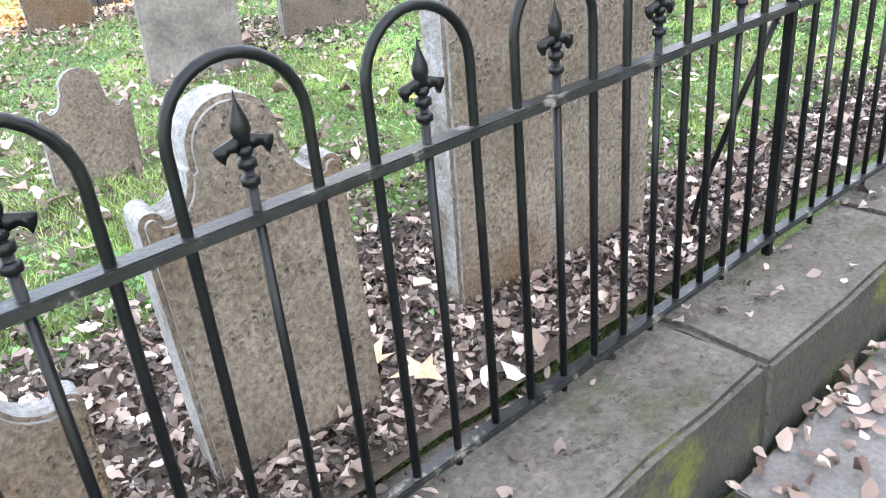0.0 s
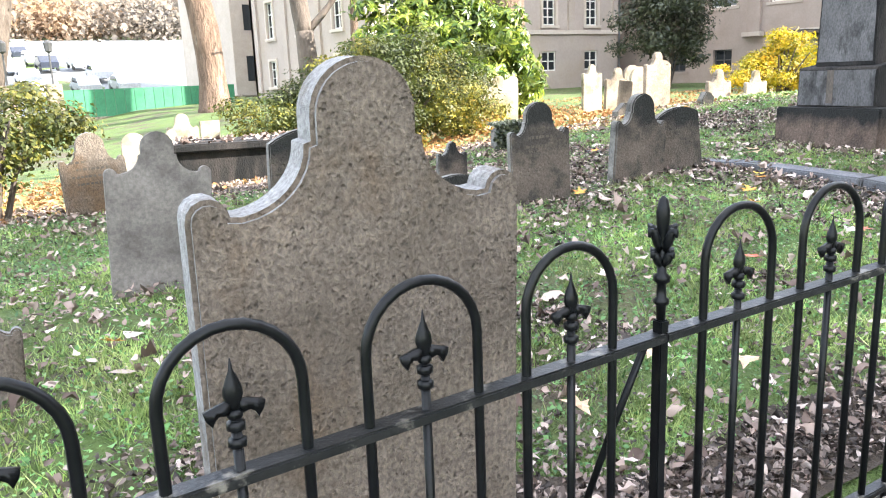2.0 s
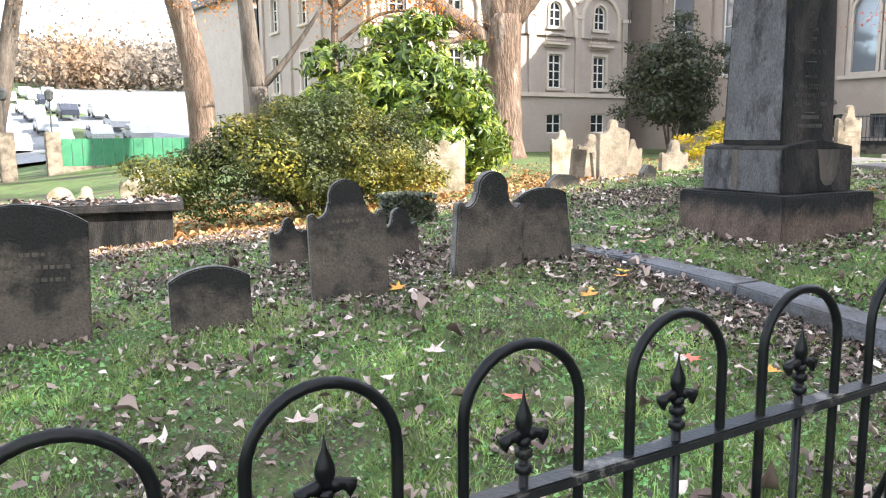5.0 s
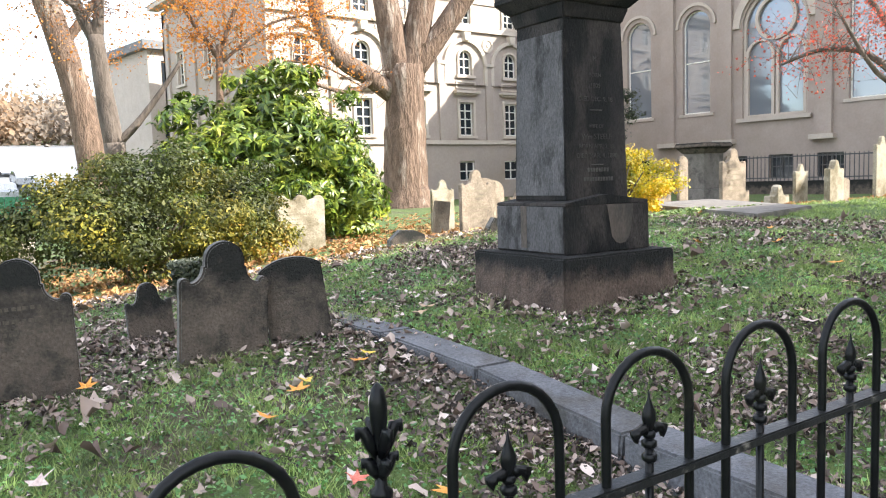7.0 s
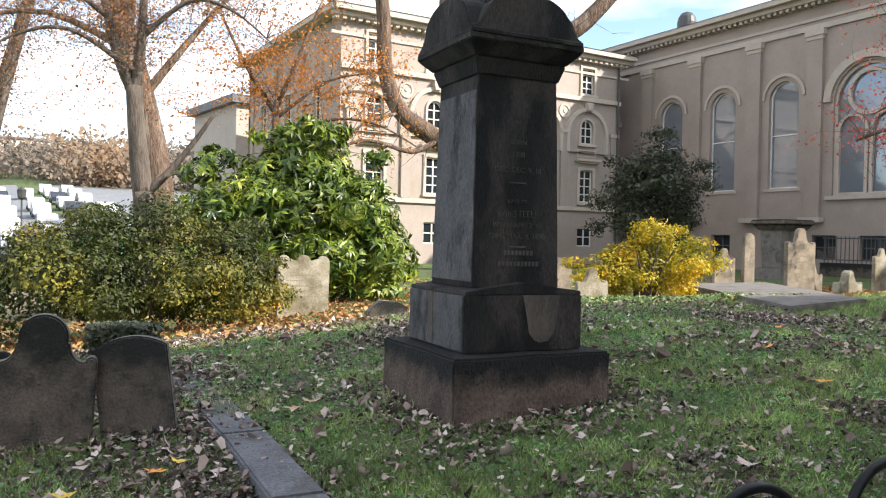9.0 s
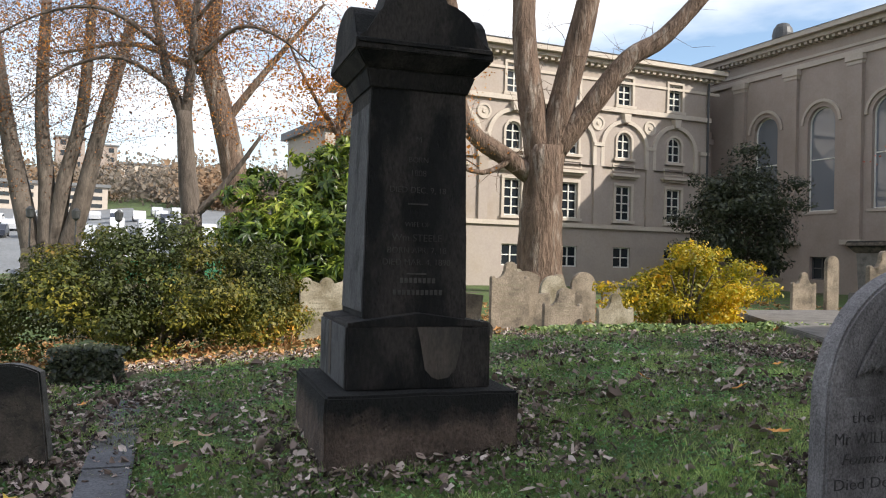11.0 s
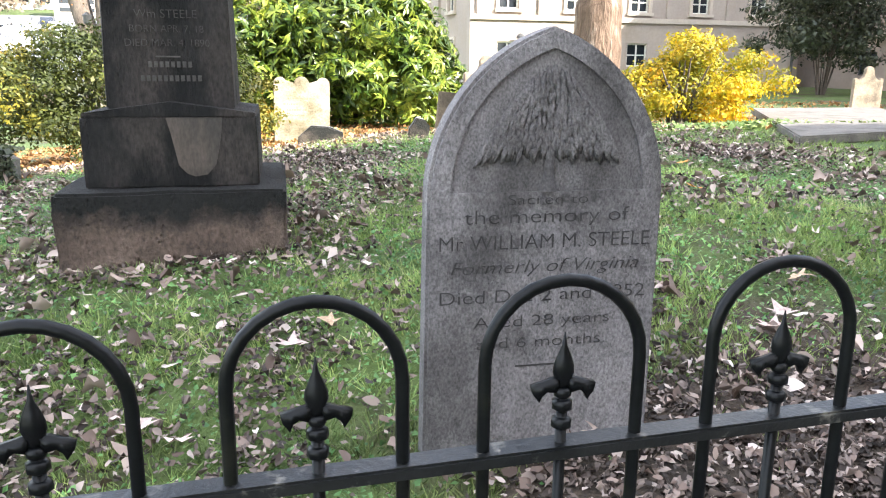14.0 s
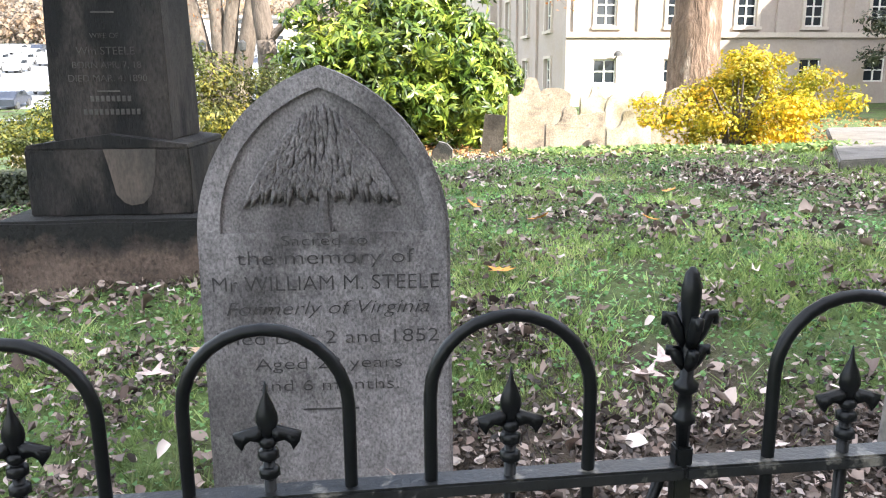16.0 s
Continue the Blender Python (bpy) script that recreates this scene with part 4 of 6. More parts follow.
def build_vault():
    """Wide low burial vault: a skewed slab on a stone plinth."""
    root = empty("burial_vault", pose(14.8, 5.95, 1.03), "wide flat grey stone slab on a low mossy plinth", "tomb")
    quad = [(0, 0), (2.6, 0.55), (5.4, 4.4), (2.9, 4.5)]
    for name, z0, z1, k, mat in (("plinth", -0.7, -0.10, 0.93, M_STONE_DARK), ("slab", -0.10, 0.0, 1.0, M_STONE_GREY)):
        bm = bmesh.new()
        c = (2.7, 2.4)
        q = [(c[0] + (x - c[0]) * k, c[1] + (y - c[1]) * k) for x, y in quad]
        a = [bm.verts.new((x, y, z0)) for x, y in q]
        b = [bm.verts.new((x, y, z1)) for x, y in q]
        bm.faces.new(a[::-1])
        bm.faces.new(b)
        for i in range(4):
            bm.faces.new((a[i], a[(i + 1) % 4], b[(i + 1) % 4], b[i]))
        bmesh.ops.bevel(bm, geom=bm.edges[:], offset=0.015, segments=2, affect="EDGES")
        part(name, bm, mat, root)
    return root


def build_pedestal():
    root = empty("pedestal_monument", pose(33.5, 19.6, gz(33.5, 19.6), 0, 0, -5), "grey pedestal tomb with a wide moulded cap before the church", "monument")
    part("plinth", frustum(0.85, 0.75, -0.2, 0.8, 0.7, 0.45, 0.03), M_STONE_GREY, root)
    part("die", frustum(0.55, 0.5, 0.45, 0.62, 0.56, 1.95, 0.03), M_STONE_GREY, root)
    part("moulding", frustum(0.65, 0.6, 1.95, 0.85, 0.78, 2.2, 0.02), M_STONE_DARK, root)
    part("cap", frustum(0.92, 0.84, 2.2, 0.86, 0.78, 2.38, 0.03), M_STONE_DARK, root)
    return root


def build_box_tomb():
    root = empty("box_tomb", pose(4.35, 9.9, gz(4.4, 9.9), 0, 0, -14), "dark leaf-covered box tomb with overhanging slab", "tomb")
    part("chest", boxed(-0.85, 0.85, -0.42, 0.42, -0.3, 0.46, 0.015), M_MON, root)
    part("lid", rough(boxed(-0.98, 0.98, -0.52, 0.52, 0.46, 0.56, 0.02), 0.008, 4), M_MON, root)
    return root


build_box_tomb()
build_vault()
build_pedestal()


# ---- buildings ----
def opening(w, h, arched, depth=1.2):
    """Outline of a window or door opening, sill at z = 0."""
    if arched:
        return [(-w / 2, 0), (w / 2, 0)] + arc(0, h - w / 2, w / 2, 0, 180, 14)
    return [(-w / 2, 0), (w / 2, 0), (w / 2, h), (-w / 2, h)]


def ring(outer, inner, y0, y1):
    """A frame between two outlines with equal numbers of points."""
    bm = bmesh.new()
    n = len(outer)
    v = [[bm.verts.new((x, y, z)) for x, z in o] for o in (outer, inner) for y in (y0, y1)]
    of, ob_, if_, ib = v
    for i in range(n):
        j = (i + 1) % n
        bm.faces.new((of[i], of[j], if_[j], if_[i]))
        bm.faces.new((ob_[j], ob_[i], ib[i], ib[j]))
        bm.faces.new((of[j], of[i], ob_[i], ob_[j]))
        bm.faces.new((if_[i], if_[j], ib[j], ib[i]))
    bmesh.ops.recalc_face_normals(bm, faces=bm.faces[:])
    return bm


def window(parent, m, w, h, arched=False, bars=(1, 2), surround=0.0, sill=True, hood=False, trim=None, glass=None, name="window", sash=None):
    root = new(name)
    root.parent, root.matrix_basis = parent, m
    o = opening(w, h, arched)

    def grown(k):
        cz = h / 2
        return [(x * (w + 2 * k) / w, cz + (z - cz) * (h + 2 * k) / h) for x, z in o]

    part("window_frame", ring(grown(0.0), grown(-0.07), 0.10, 0.18), sash or M_SASH, root)
    part("pane", slab_from(grown(-0.03), 0.15, 0.165), glass or M_GLASS, root)
    nx, nz = bars
    for i in range(nx):
        x = -w / 2 + w * (i + 1) / (nx + 1)
        part("mullion", boxed(x - 0.035, x + 0.035, 0.095, 0.155, 0.04, h - 0.04), sash or M_SASH, root)
    for i in range(nz):
        z = h * (i + 1) / (nz + 1)
        part("glazing_bar", boxed(-w / 2 + 0.05, w / 2 - 0.05, 0.10, 0.15, z - 0.03, z + 0.03), sash or M_SASH, root)
    if surround:
        part("surround", ring(grown(surround), grown(0.003), -0.09, 0.06), trim, root)
    if sill:
        part("window_sill", boxed(-w / 2 - 0.22, w / 2 + 0.22, -0.16, 0.10, -0.16, -0.004), trim or M_SASH, root)
    if hood:
        bm = boxed(-w / 2 - 0.42, w / 2 + 0.42, -0.34, -0.002, h + 0.52, h + 0.66)
        box(bm, -w / 2 - 0.30, w / 2 + 0.30, -0.16, -0.002, h + 0.40, h + 0.52)
        part("hood", bm, trim, root)
    return root


def cornice_run(parent, x0, x1, z, out, trim, dent=0.42):
    part("cornice", box(boxed(x0, x1, -out, 0.2, z + 0.35, z + 0.62), x0, x1, -out * 0.62, 0.0, z + 0.12, z + 0.35), trim, parent)
    part("frieze_band", boxed(x0 + 0.02, x1 - 0.02, -0.08, -0.003, z - 0.75, z - 0.60), trim, parent)
    first = None
    x = x0 + 0.1
    while x < x1 - 0.2:
        if first is None:
            first = part("dentil", boxed(0, dent * 0.5, -out * 0.5, -0.003, z - 0.04, z + 0.12), trim, parent)
            ob = first
        else:
            ob = new("dentil", first.data)
            ob.parent = parent
        ob.matrix_basis = pose(x, 0, 0)
        x += dent


def build_hall():
    """Three-storey buff hall: local x along the front, local y inwards."""
    X0, X1, Y = 21.3, 40.0, 36.0
    root = empty("church_hall", pose(X0, Y, 0), "three-storey buff stucco hall with blind arcade and sash windows", "building")
    L = X1 - X0
    bays = [23.25 + 3.54 * i - X0 for i in range(5)]
    walls = bmesh.new()
    box(walls, 0, L, 0, 0.5, -2, 13.0)
    cutter = bmesh.new()
    for x in bays:
        for z, w, h, ar in ((1.55, 1.15, 1.15, False), (4.22, 1.02, 1.95, False), (7.75, 0.95, 1.45, True), (10.74, 0.95, 1.55, False)):
            slab_from([(a + x, b + z) for a, b in opening(w, h, ar)], -0.4, 0.9, bm=cutter)
    w = cut(walls, cutter, "front_wall", M_WALL_A, root)
    for x in bays:
        window(root, pose(x, 0.0, 4.22), 1.02, 1.95, bars=(1, 3), surround=0.16, hood=True, trim=M_TRIM_A)
        window(root, pose(x, 0.0, 7.75), 0.95, 1.45, True, (1, 2), 0.13, True, trim=M_TRIM_A)
        window(root, pose(x, 0.0, 10.74), 0.95, 1.55, bars=(1, 3), surround=0.15, trim=M_TRIM_A)
        window(root, pose(x, 0.0, 1.55), 1.15, 1.15, bars=(1, 1), sill=False, trim=M_TRIM_A)
        r0, r1 = 1.62, 1.40
        o = [(-r0, 7.2), (r0, 7.2)] + arc(0, 8.3, r0, 0, 180, 18)
        i = [(-r1, 7.2), (r1, 7.2)] + arc(0, 8.3, r1, 0, 180, 18)
        bm = ring(o, i, -0.16, -0.002)
        bmesh.ops.translate(bm, verts=bm.verts, vec=(x, 0, 0))
        part("blind_arch", bm, M_TRIM_A, root)
        bm = slab_from([(x - 0.16, 9.75), (x + 0.16, 9.75), (x + 0.24, 10.22), (x - 0.24, 10.22)], -0.34, -0.004)
        part("keystone", bm, M_TRIM_A, root)
        part("apron_panel", ring([(x - 0.75, 6.95), (x + 0.75, 6.95), (x + 0.75, 7.4), (x - 0.75, 7.4)], [(x - 0.65, 7.03), (x + 0.65, 7.03), (x + 0.65, 7.32), (x - 0.65, 7.32)], -0.05, -0.003), M_TRIM_A, root)
    mids = [0.55] + [(a + b) / 2 for a, b in zip(bays, bays[1:])] + [L - 0.45]
    for k, x in enumerate(mids):
        part("pilaster", boxed(x - 0.26, x + 0.26, -0.13, -0.002, 3.95, 8.3), M_WALL_A, root)
        part("pilaster_cap", boxed(x - 0.34, x + 0.34, -0.20, -0.003, 8.3, 8.5), M_TRIM_A, root)
        if 0 < k < len(mids) - 1:
            bm = lathe(bmesh.new(), [(0.42, 0.0), (0.42, 0.07), (0.30, 0.07), (0.28, 0.02), (0.12, 0.02), (0.10, 0.08)], 16)
            bmesh.ops.rotate(bm, verts=bm.verts, matrix=Matrix.Rotation(math.pi / 2, 3, "X"))
            bmesh.ops.translate(bm, verts=bm.verts, vec=(x, -0.002, 9.6))
            part("roundel", bm, M_TRIM_A, root)
    for z, hh, out in ((3.7, 0.24, 0.14), (10.30, 0.26, 0.18)):
        part("string_course", boxed(-0.02, L, -out, -0.004, z, z + hh), M_TRIM_A, root)
    cornice_run(root, -0.6, L + 0.7, 12.7, 0.75, M_TRIM_A)
    # flank
    flank = bmesh.new()
    box(flank, 0, 0.5, 0.5, 15.5, -6, 13.0)
    cutter = bmesh.new()
    for i in range(3):
        for z, ww, hh in ((1.2, 1.1, 1.6), (4.2, 1.1, 2.2), (8.0, 1.1, 2.0)):
            box(cutter, -0.5, 1.0, 3 + i * 4.6 - ww / 2, 3 + i * 4.6 + ww / 2, z, z + hh)
    cut(flank, cutter, "side_wall", M_WALL_A, root)
    for i in range(3):
        for z, ww, hh in ((1.2, 1.1, 1.6), (4.2, 1.1, 2.2), (8.0, 1.1, 2.0)):
            window(root, pose(0, 3 + i * 4.6, z, 0, 0, -90), ww, hh, bars=(1, 2), surround=0.14, trim=M_TRIM_A)
        part("side_pilaster", boxed(-0.14, -0.003, 5.3 + i * 4.6 - 0.3, 5.3 + i * 4.6 + 0.3, -1, 12.0), M_WALL_A, root)
    part("side_cornice", boxed(-0.75, 0.0, -0.6, 15.9, 13.05, 13.32), M_TRIM_A, root)
    part("back_wall", boxed(L - 0.5, L, 0.5, 15.0, -2, 13.0), M_WALL_A, root)
    part("end_wall", boxed(0, L, 15.0, 15.5, -6, 13.0), M_WALL_A, root)
    bm = bmesh.new()
    v = [bm.verts.new(p) for p in ((-0.8, -0.8, 13.33), (L + 0.8, -0.8, 13.33), (L + 0.8, 16.3, 13.33), (-0.8, 16.3, 13.33), (5, 5.5, 15.4), (L - 5, 5.5, 15.4), (L - 5, 10.5, 15.4), (5, 10.5, 15.4))]
    for f in ((0, 1, 5, 4), (1, 2, 6, 5), (2, 3, 7, 6), (3, 0, 4, 7), (4, 5, 6, 7), (0, 3, 2, 1)):
        bm.faces.new([v[i] for i in f])
    part("roof", bm, M_ROOF, root)
    bm = tube(bmesh.new(), [(L - 0.25, -0.16, 0.5), (L - 0.25, -0.16, 12.6)], [0.07, 0.07], 8)
    part("downpipe", bm, M_METAL, root)
    return root


build_hall()


def build_church():
    """Church nave: its long side faces -x. Local x runs along the wall towards -y, local y inwards (+x)."""
    XB, Y1, Y0 = 42.0, 40.5, -14.0
    root = empty("church", pose(XB, Y1, 0, 0, 0, -90), "grey-buff stucco church with tall round-arched windows and pilasters", "building")
    L = Y1 - Y0
    bays = [Y1 - 33.58, Y1 - 29.75, Y1 - 25.85]
    rose = Y1 - 21.3
    after = [Y1 - 16.7, Y1 - 12.8, Y1 - 8.9]
    wall = boxed(0, L, 0, 0.6, -2, 14.0)
    cutter = bmesh.new()
    ARCH = (1.75, 5.6)
    for x in bays + after:
        slab_from([(a + x, b + 4.85) for a, b in opening(ARCH[0], ARCH[1], True)], -0.4, 1.0, bm=cutter)
    slab_from([(a + rose, b + 4.35) for a, b in opening(3.5, 6.4, True)], -0.4, 1.0, bm=cutter)
    lows = [Y1 - 33, Y1 - 29.7, Y1 - 26.0, Y1 - 23.4, Y1 - 20.9, Y1 - 18.4, Y1 - 15.5]
    for x in lows:
        box(cutter, x - 0.65, x + 0.65, -0.4, 1.0, 1.2, 2.4)
    cut(wall, cutter, "nave_wall", M_WALL_B, root)
    for x in bays + after:
        window(root, pose(x, 0.1, 4.85), ARCH[0], ARCH[1], True, (0, 1), 0.0, True, trim=M_TRIM_B, glass=M_GLASS_L)
        o = [(a, b) for a, b in arc(x, 4.85 + ARCH[1] - ARCH[0] / 2, ARCH[0] / 2 + 0.40, 0, 180, 16)]
        i = [(a, b) for a, b in arc(x, 4.85 + ARCH[1] - ARCH[0] / 2, ARCH[0] / 2 + 0.24, 0, 180, 16)]
        part("arch_hood", slab_from(o + i[::-1], -0.10, -0.003), M_TRIM_B, root)
    for x in lows:
        window(root, pose(x, 0.1, 1.2), 1.3, 1.2, False, (1, 1), 0.12, True, trim=M_WALL_B, sash=M_METAL)
    # great traceried window
    rw = new("rose_window")
    rw.parent, rw.matrix_basis = root, pose(rose, 0.1, 4.35)
    o = opening(3.5, 6.4, True)
    part("pane", slab_from([(x * 0.99, z) for x, z in o], 0.17, 0.185), M_GLASS_L, rw)
    part("window_frame", ring(o, [(x * 0.92, 0.13 + z * 0.955) for x, z in o], 0.02, 0.16), M_TRIM_B, rw)
    full = arc(0, 4.95, 1.12, 0, 360, 28)[:-1]
    part("tracery_ring", ring(full, [(x * 0.84, 4.95 + (z - 4.95) * 0.84) for x, z in full], 0.0, 0.16), M_TRIM_B, rw)
    for s in (-1, 1):
        lo = [(x + s * 0.84, z + 0.05) for x, z in opening(1.6, 3.9, True)]
        li = [(x * 0.8 + s * 0.84, z * 0.95 + 0.15) for x, z in opening(1.6, 3.9, True)]
        part("tracery_light", ring(lo, li, 0.0, 0.16), M_TRIM_B, rw)
    part("window_sill", boxed(-2.0, 2.0, -0.28, 0.1, -0.2, -0.004), M_TRIM_B, rw)
    oo, ii = arc(rose, 4.35 + 6.4 - 1.75, 2.25, 0, 180, 20), arc(rose, 4.35 + 6.4 - 1.75, 1.86, 0, 180, 20)
    part("arch_hood", slab_from(oo + ii[::-1], -0.14, -0.003), M_TRIM_B, root)
    pil = [Y1 - 35.5, Y1 - 31.65, Y1 - 27.6, Y1 - 24.0, Y1 - 18.7, Y1 - 14.8, Y1 - 10.8, Y1 - 6.8]
    for x in pil:
        part("pilaster", boxed(x - 0.42, x + 0.42, -0.22, -0.002, 3.3, 12.4), M_WALL_B, root)
        part("pilaster_cap", box(boxed(x - 0.52, x + 0.52, -0.32, -0.003, 12.4, 12.72), x - 0.46, x + 0.46, -0.26, -0.003, 12.2, 12.4), M_TRIM_B, root)
        part("pilaster_foot", boxed(x - 0.6, x + 0.6, -0.40, -0.003, 3.05, 3.3), M_TRIM_B, root)
    part("string_course", boxed(0, L, -0.12, -0.004, 12.72, 13.0), M_TRIM_B, root)
    cornice_run(root, -0.3, L, 13.95, 0.85, M_TRIM_B, 0.36)
    bm = bmesh.new()
    v = [bm.verts.new(p) for p in ((-0.4, -0.9, 14.58), (L, -0.9, 14.58), (L, 22.9, 14.58), (-0.4, 22.9, 14.58), (-0.4, 11, 18.4), (L, 11, 18.4))]
    for f in ((0, 1, 5, 4), (2, 3, 4, 5), (0, 4, 3), (1, 2, 5), (0, 3, 2, 1)):
        bm.faces.new([v[i] for i in f])
    part("roof", bm, M_ROOF, root)
    part("far_wall", boxed(0, L, 21.4, 22, -2, 14.5), M_WALL_B, root)
    part("end_wall", boxed(L - 0.6, L, 0.6, 21.4, -2, 14.5), M_WALL_B, root)
    part("near_end_wall", boxed(0, 0.6, 0.6, 21.4, -2, 14.5), M_WALL_B, root)
    bm = lathe(bmesh.new(), [(0.55, 14.6), (0.6, 15.6), (0.52, 15.95), (0.34, 16.2), (0.02, 16.32)], 16, (6.5, 1.6))
    part("roof_vent", bm, M_METAL, root)
    return root


build_church()

# link between the two buildings, set back
tagged(part("link_block", box(boxed(39.9, 42.6, 38.0, 44, -1, 10.2), 39.9, 42.4, 37.8, 38.05, 9.4, 9.75), M_WALL_B, None), "plain set-back link between hall and church", "building")
# unseen tall wall, added behind the walker to throw shade over the foreground
tagged(part("wall_south", boxed(6.5, 38, -13.6, -13.0, -1, 18.4), M_WALL_B, None), "unseen plain tall wall added to shade the foreground", "wall", kind="structure")


# ---- foliage ----
def leaf_set(centres, normals, length, width, rng, droop=0.25, spin=True, oval=False):
    """Folded leaves at the centres, five points each or, when oval, nine; returns points and triangles."""
    n = len(centres)
    nrm = normals / np.maximum(1e-6, np.linalg.norm(normals, axis=1, keepdims=True))
    u = np.cross(nrm, rng.normal(size=(n, 3)))
    u /= np.maximum(1e-6, np.linalg.norm(u, axis=1, keepdims=True))
    v = np.cross(nrm, u)
    k = rng.uniform(0.6, 1.0, n) + 0.7 * rng.random(n) ** 4
    ln = (length * k * rng.uniform(0.85, 1.15, n))[:, None]
    wd = (width * k * rng.uniform(0.75, 1.25, n))[:, None]
    lift = (rng.uniform(-droop, droop * 1.6, n))[:, None] * wd
    if not oval:
        ring = [(-0.5, 0, 0), (-0.05, 0.5, 1), (0.5, 0, -0.8), (-0.05, -0.5, 1)]
    else:
        ring = [(-0.5, 0, 0.3), (-0.30, 0.36, 0.8), (0.02, 0.5, 1.1), (0.30, 0.30, 0.7), (0.5, 0, -0.3), (0.28, -0.33, 0.9), (-0.02, -0.5, 0.8), (-0.32, -0.34, 1.0)]
    m = len(ring)
    pts = [centres + u * ln * a + v * wd * (b * (rng.uniform(0.75, 1.15, (n, 1)) if oval else 1)) + nrm * lift * (c + (rng.normal(size=(n, 1)) * 0.5 if oval else 0)) for a, b, c in ring] + [centres]
    pts = np.stack(pts, axis=1).reshape(-1, 3)
    i = (np.arange(n) * (m + 1))[:, None]
    tri = np.concatenate([i + np.array([[q, m, (q + 1) % m]]) for q in range(m)], axis=0)
    return pts, tri


def mounds(lumps, n, r0, r1, seed):
    """Small lumps strewn over the outside of large ones, for an uneven outline."""
    rng = np.random.default_rng(seed)
    p, d = lump_points(lumps, n, rng, 0.85)
    out = []
    for q in p:
        if q[2] > 0.1:
            r = rng.uniform(r0, r1)
            out.append((q[0], q[1], q[2], r * rng.uniform(0.9, 1.5), r * rng.uniform(0.9, 1.4), r * rng.uniform(0.5, 0.9)))
    return out + [(a, b, c, x * 0.8, y * 0.8, z * 0.8) for a, b, c, x, y, z in lumps]


def lump_points(lumps, n, rng, shell=0.55):
    """Points through a union of ellipsoid lumps, denser towards the outside, with outward normals."""
    w = np.array([a[3] * a[4] * a[5] for a in lumps]) ** 0.7
    idx = rng.choice(len(lumps), n, p=w / w.sum())
    L = np.array(lumps)[idx]
    d = rng.normal(size=(n, 3))
    d /= np.linalg.norm(d, axis=1, keepdims=True)
    r = 1 - (1 - shell) * rng.random(n) ** 1.6
    wob = 1 + 0.16 * np.sin(d[:, 0] * 7 + L[:, 0] * 5) * np.sin(d[:, 1] * 6 + L[:, 1]) + 0.12 * np.sin(d[:, 2] * 11)
    p = L[:, :3] + d * L[:, 3:6] * (r * wob)[:, None]
    return p, d


def stems(root, n, spread, h, r, rnd):
    for _ in range(n):
        a = rnd.uniform(0, 6.28)
        k = rnd.uniform(0.3, 1.0) * spread
        p0 = (0.12 * math.cos(a), 0.12 * math.sin(a), -0.15)
        p1 = (0.5 * k * math.cos(a), 0.5 * k * math.sin(a), h * 0.45)
        p2 = (k * math.cos(a), k * math.sin(a), h * rnd.uniform(0.75, 0.95))
        part("stem", tube(bmesh.new(), [p0, p1, p2], [r, r * 0.7, r * 0.25], 5), M_BARK_G, root)


def shrub(name, label, x, y, lumps, n, length, width, leaf, seed, rosette=0, shell=0.55, h=1.5, spread=1.0, droop=0.25):
    rng = np.random.default_rng(seed)
    z = gz(x, y)
    root = empty(name, pose(x, y, z), label, "shrub")
    p, d = lump_points(lumps, n, rng, shell)
    keep = p[:, 2] > 0.02
    p, d = p[keep], d[keep]
    d = d + rng.normal(size=d.shape) * 0.45 + np.array((0, 0, 0.5))
    if rosette:
        d /= np.linalg.norm(d, axis=1, keepdims=True)
        pp, nn = [], []
        for k in range(rosette):
            o = np.cross(d, rng.normal(size=d.shape))
            o /= np.linalg.norm(o, axis=1, keepdims=True)
            pp.append(p + o * length * 0.5)
            # the leaf lies along o: its normal is near the shoot's axis
            nn.append((d + o * 0.35, o))
        P, T = [], []
        base = 0
        for q, (nr, o) in zip(pp, nn):
            m = len(q)
            nr = nr / np.linalg.norm(nr, axis=1, keepdims=True)
            v = np.cross(nr, o)
            ln = (length * rng.uniform(0.8, 1.2, m))[:, None]
            wd = (width * rng.uniform(0.8, 1.2, m))[:, None]
            st = q - o * length * 0.5
            mid = st + o * ln * 0.5
            tip = st + o * ln - d * ln * rng.uniform(0.1, 0.55, m)[:, None]
            pts = np.stack([st, mid + v * wd * 0.5 + d * wd * 0.12, tip, mid - v * wd * 0.5 + d * wd * 0.12, mid], axis=1).reshape(-1, 3)
            i = (np.arange(m) * 5)[:, None] + base
            P.append(pts)
            T += [i + np.array([[0, 4, 1]]), i + np.array([[1, 4, 2]]), i + np.array([[2, 4, 3]]), i + np.array([[3, 4, 0]])]
            base += m * 5
        pts, tri = np.concatenate(P), np.concatenate(T)
    else:
        pts, tri = leaf_set(p, d, length, width, rng, droop)
    tagged(mesh_idx("crown", pts, tri, leaf, root), kind="stuff")
    stems(root, 14, spread, h, 0.035, random.Random(seed))
    return root


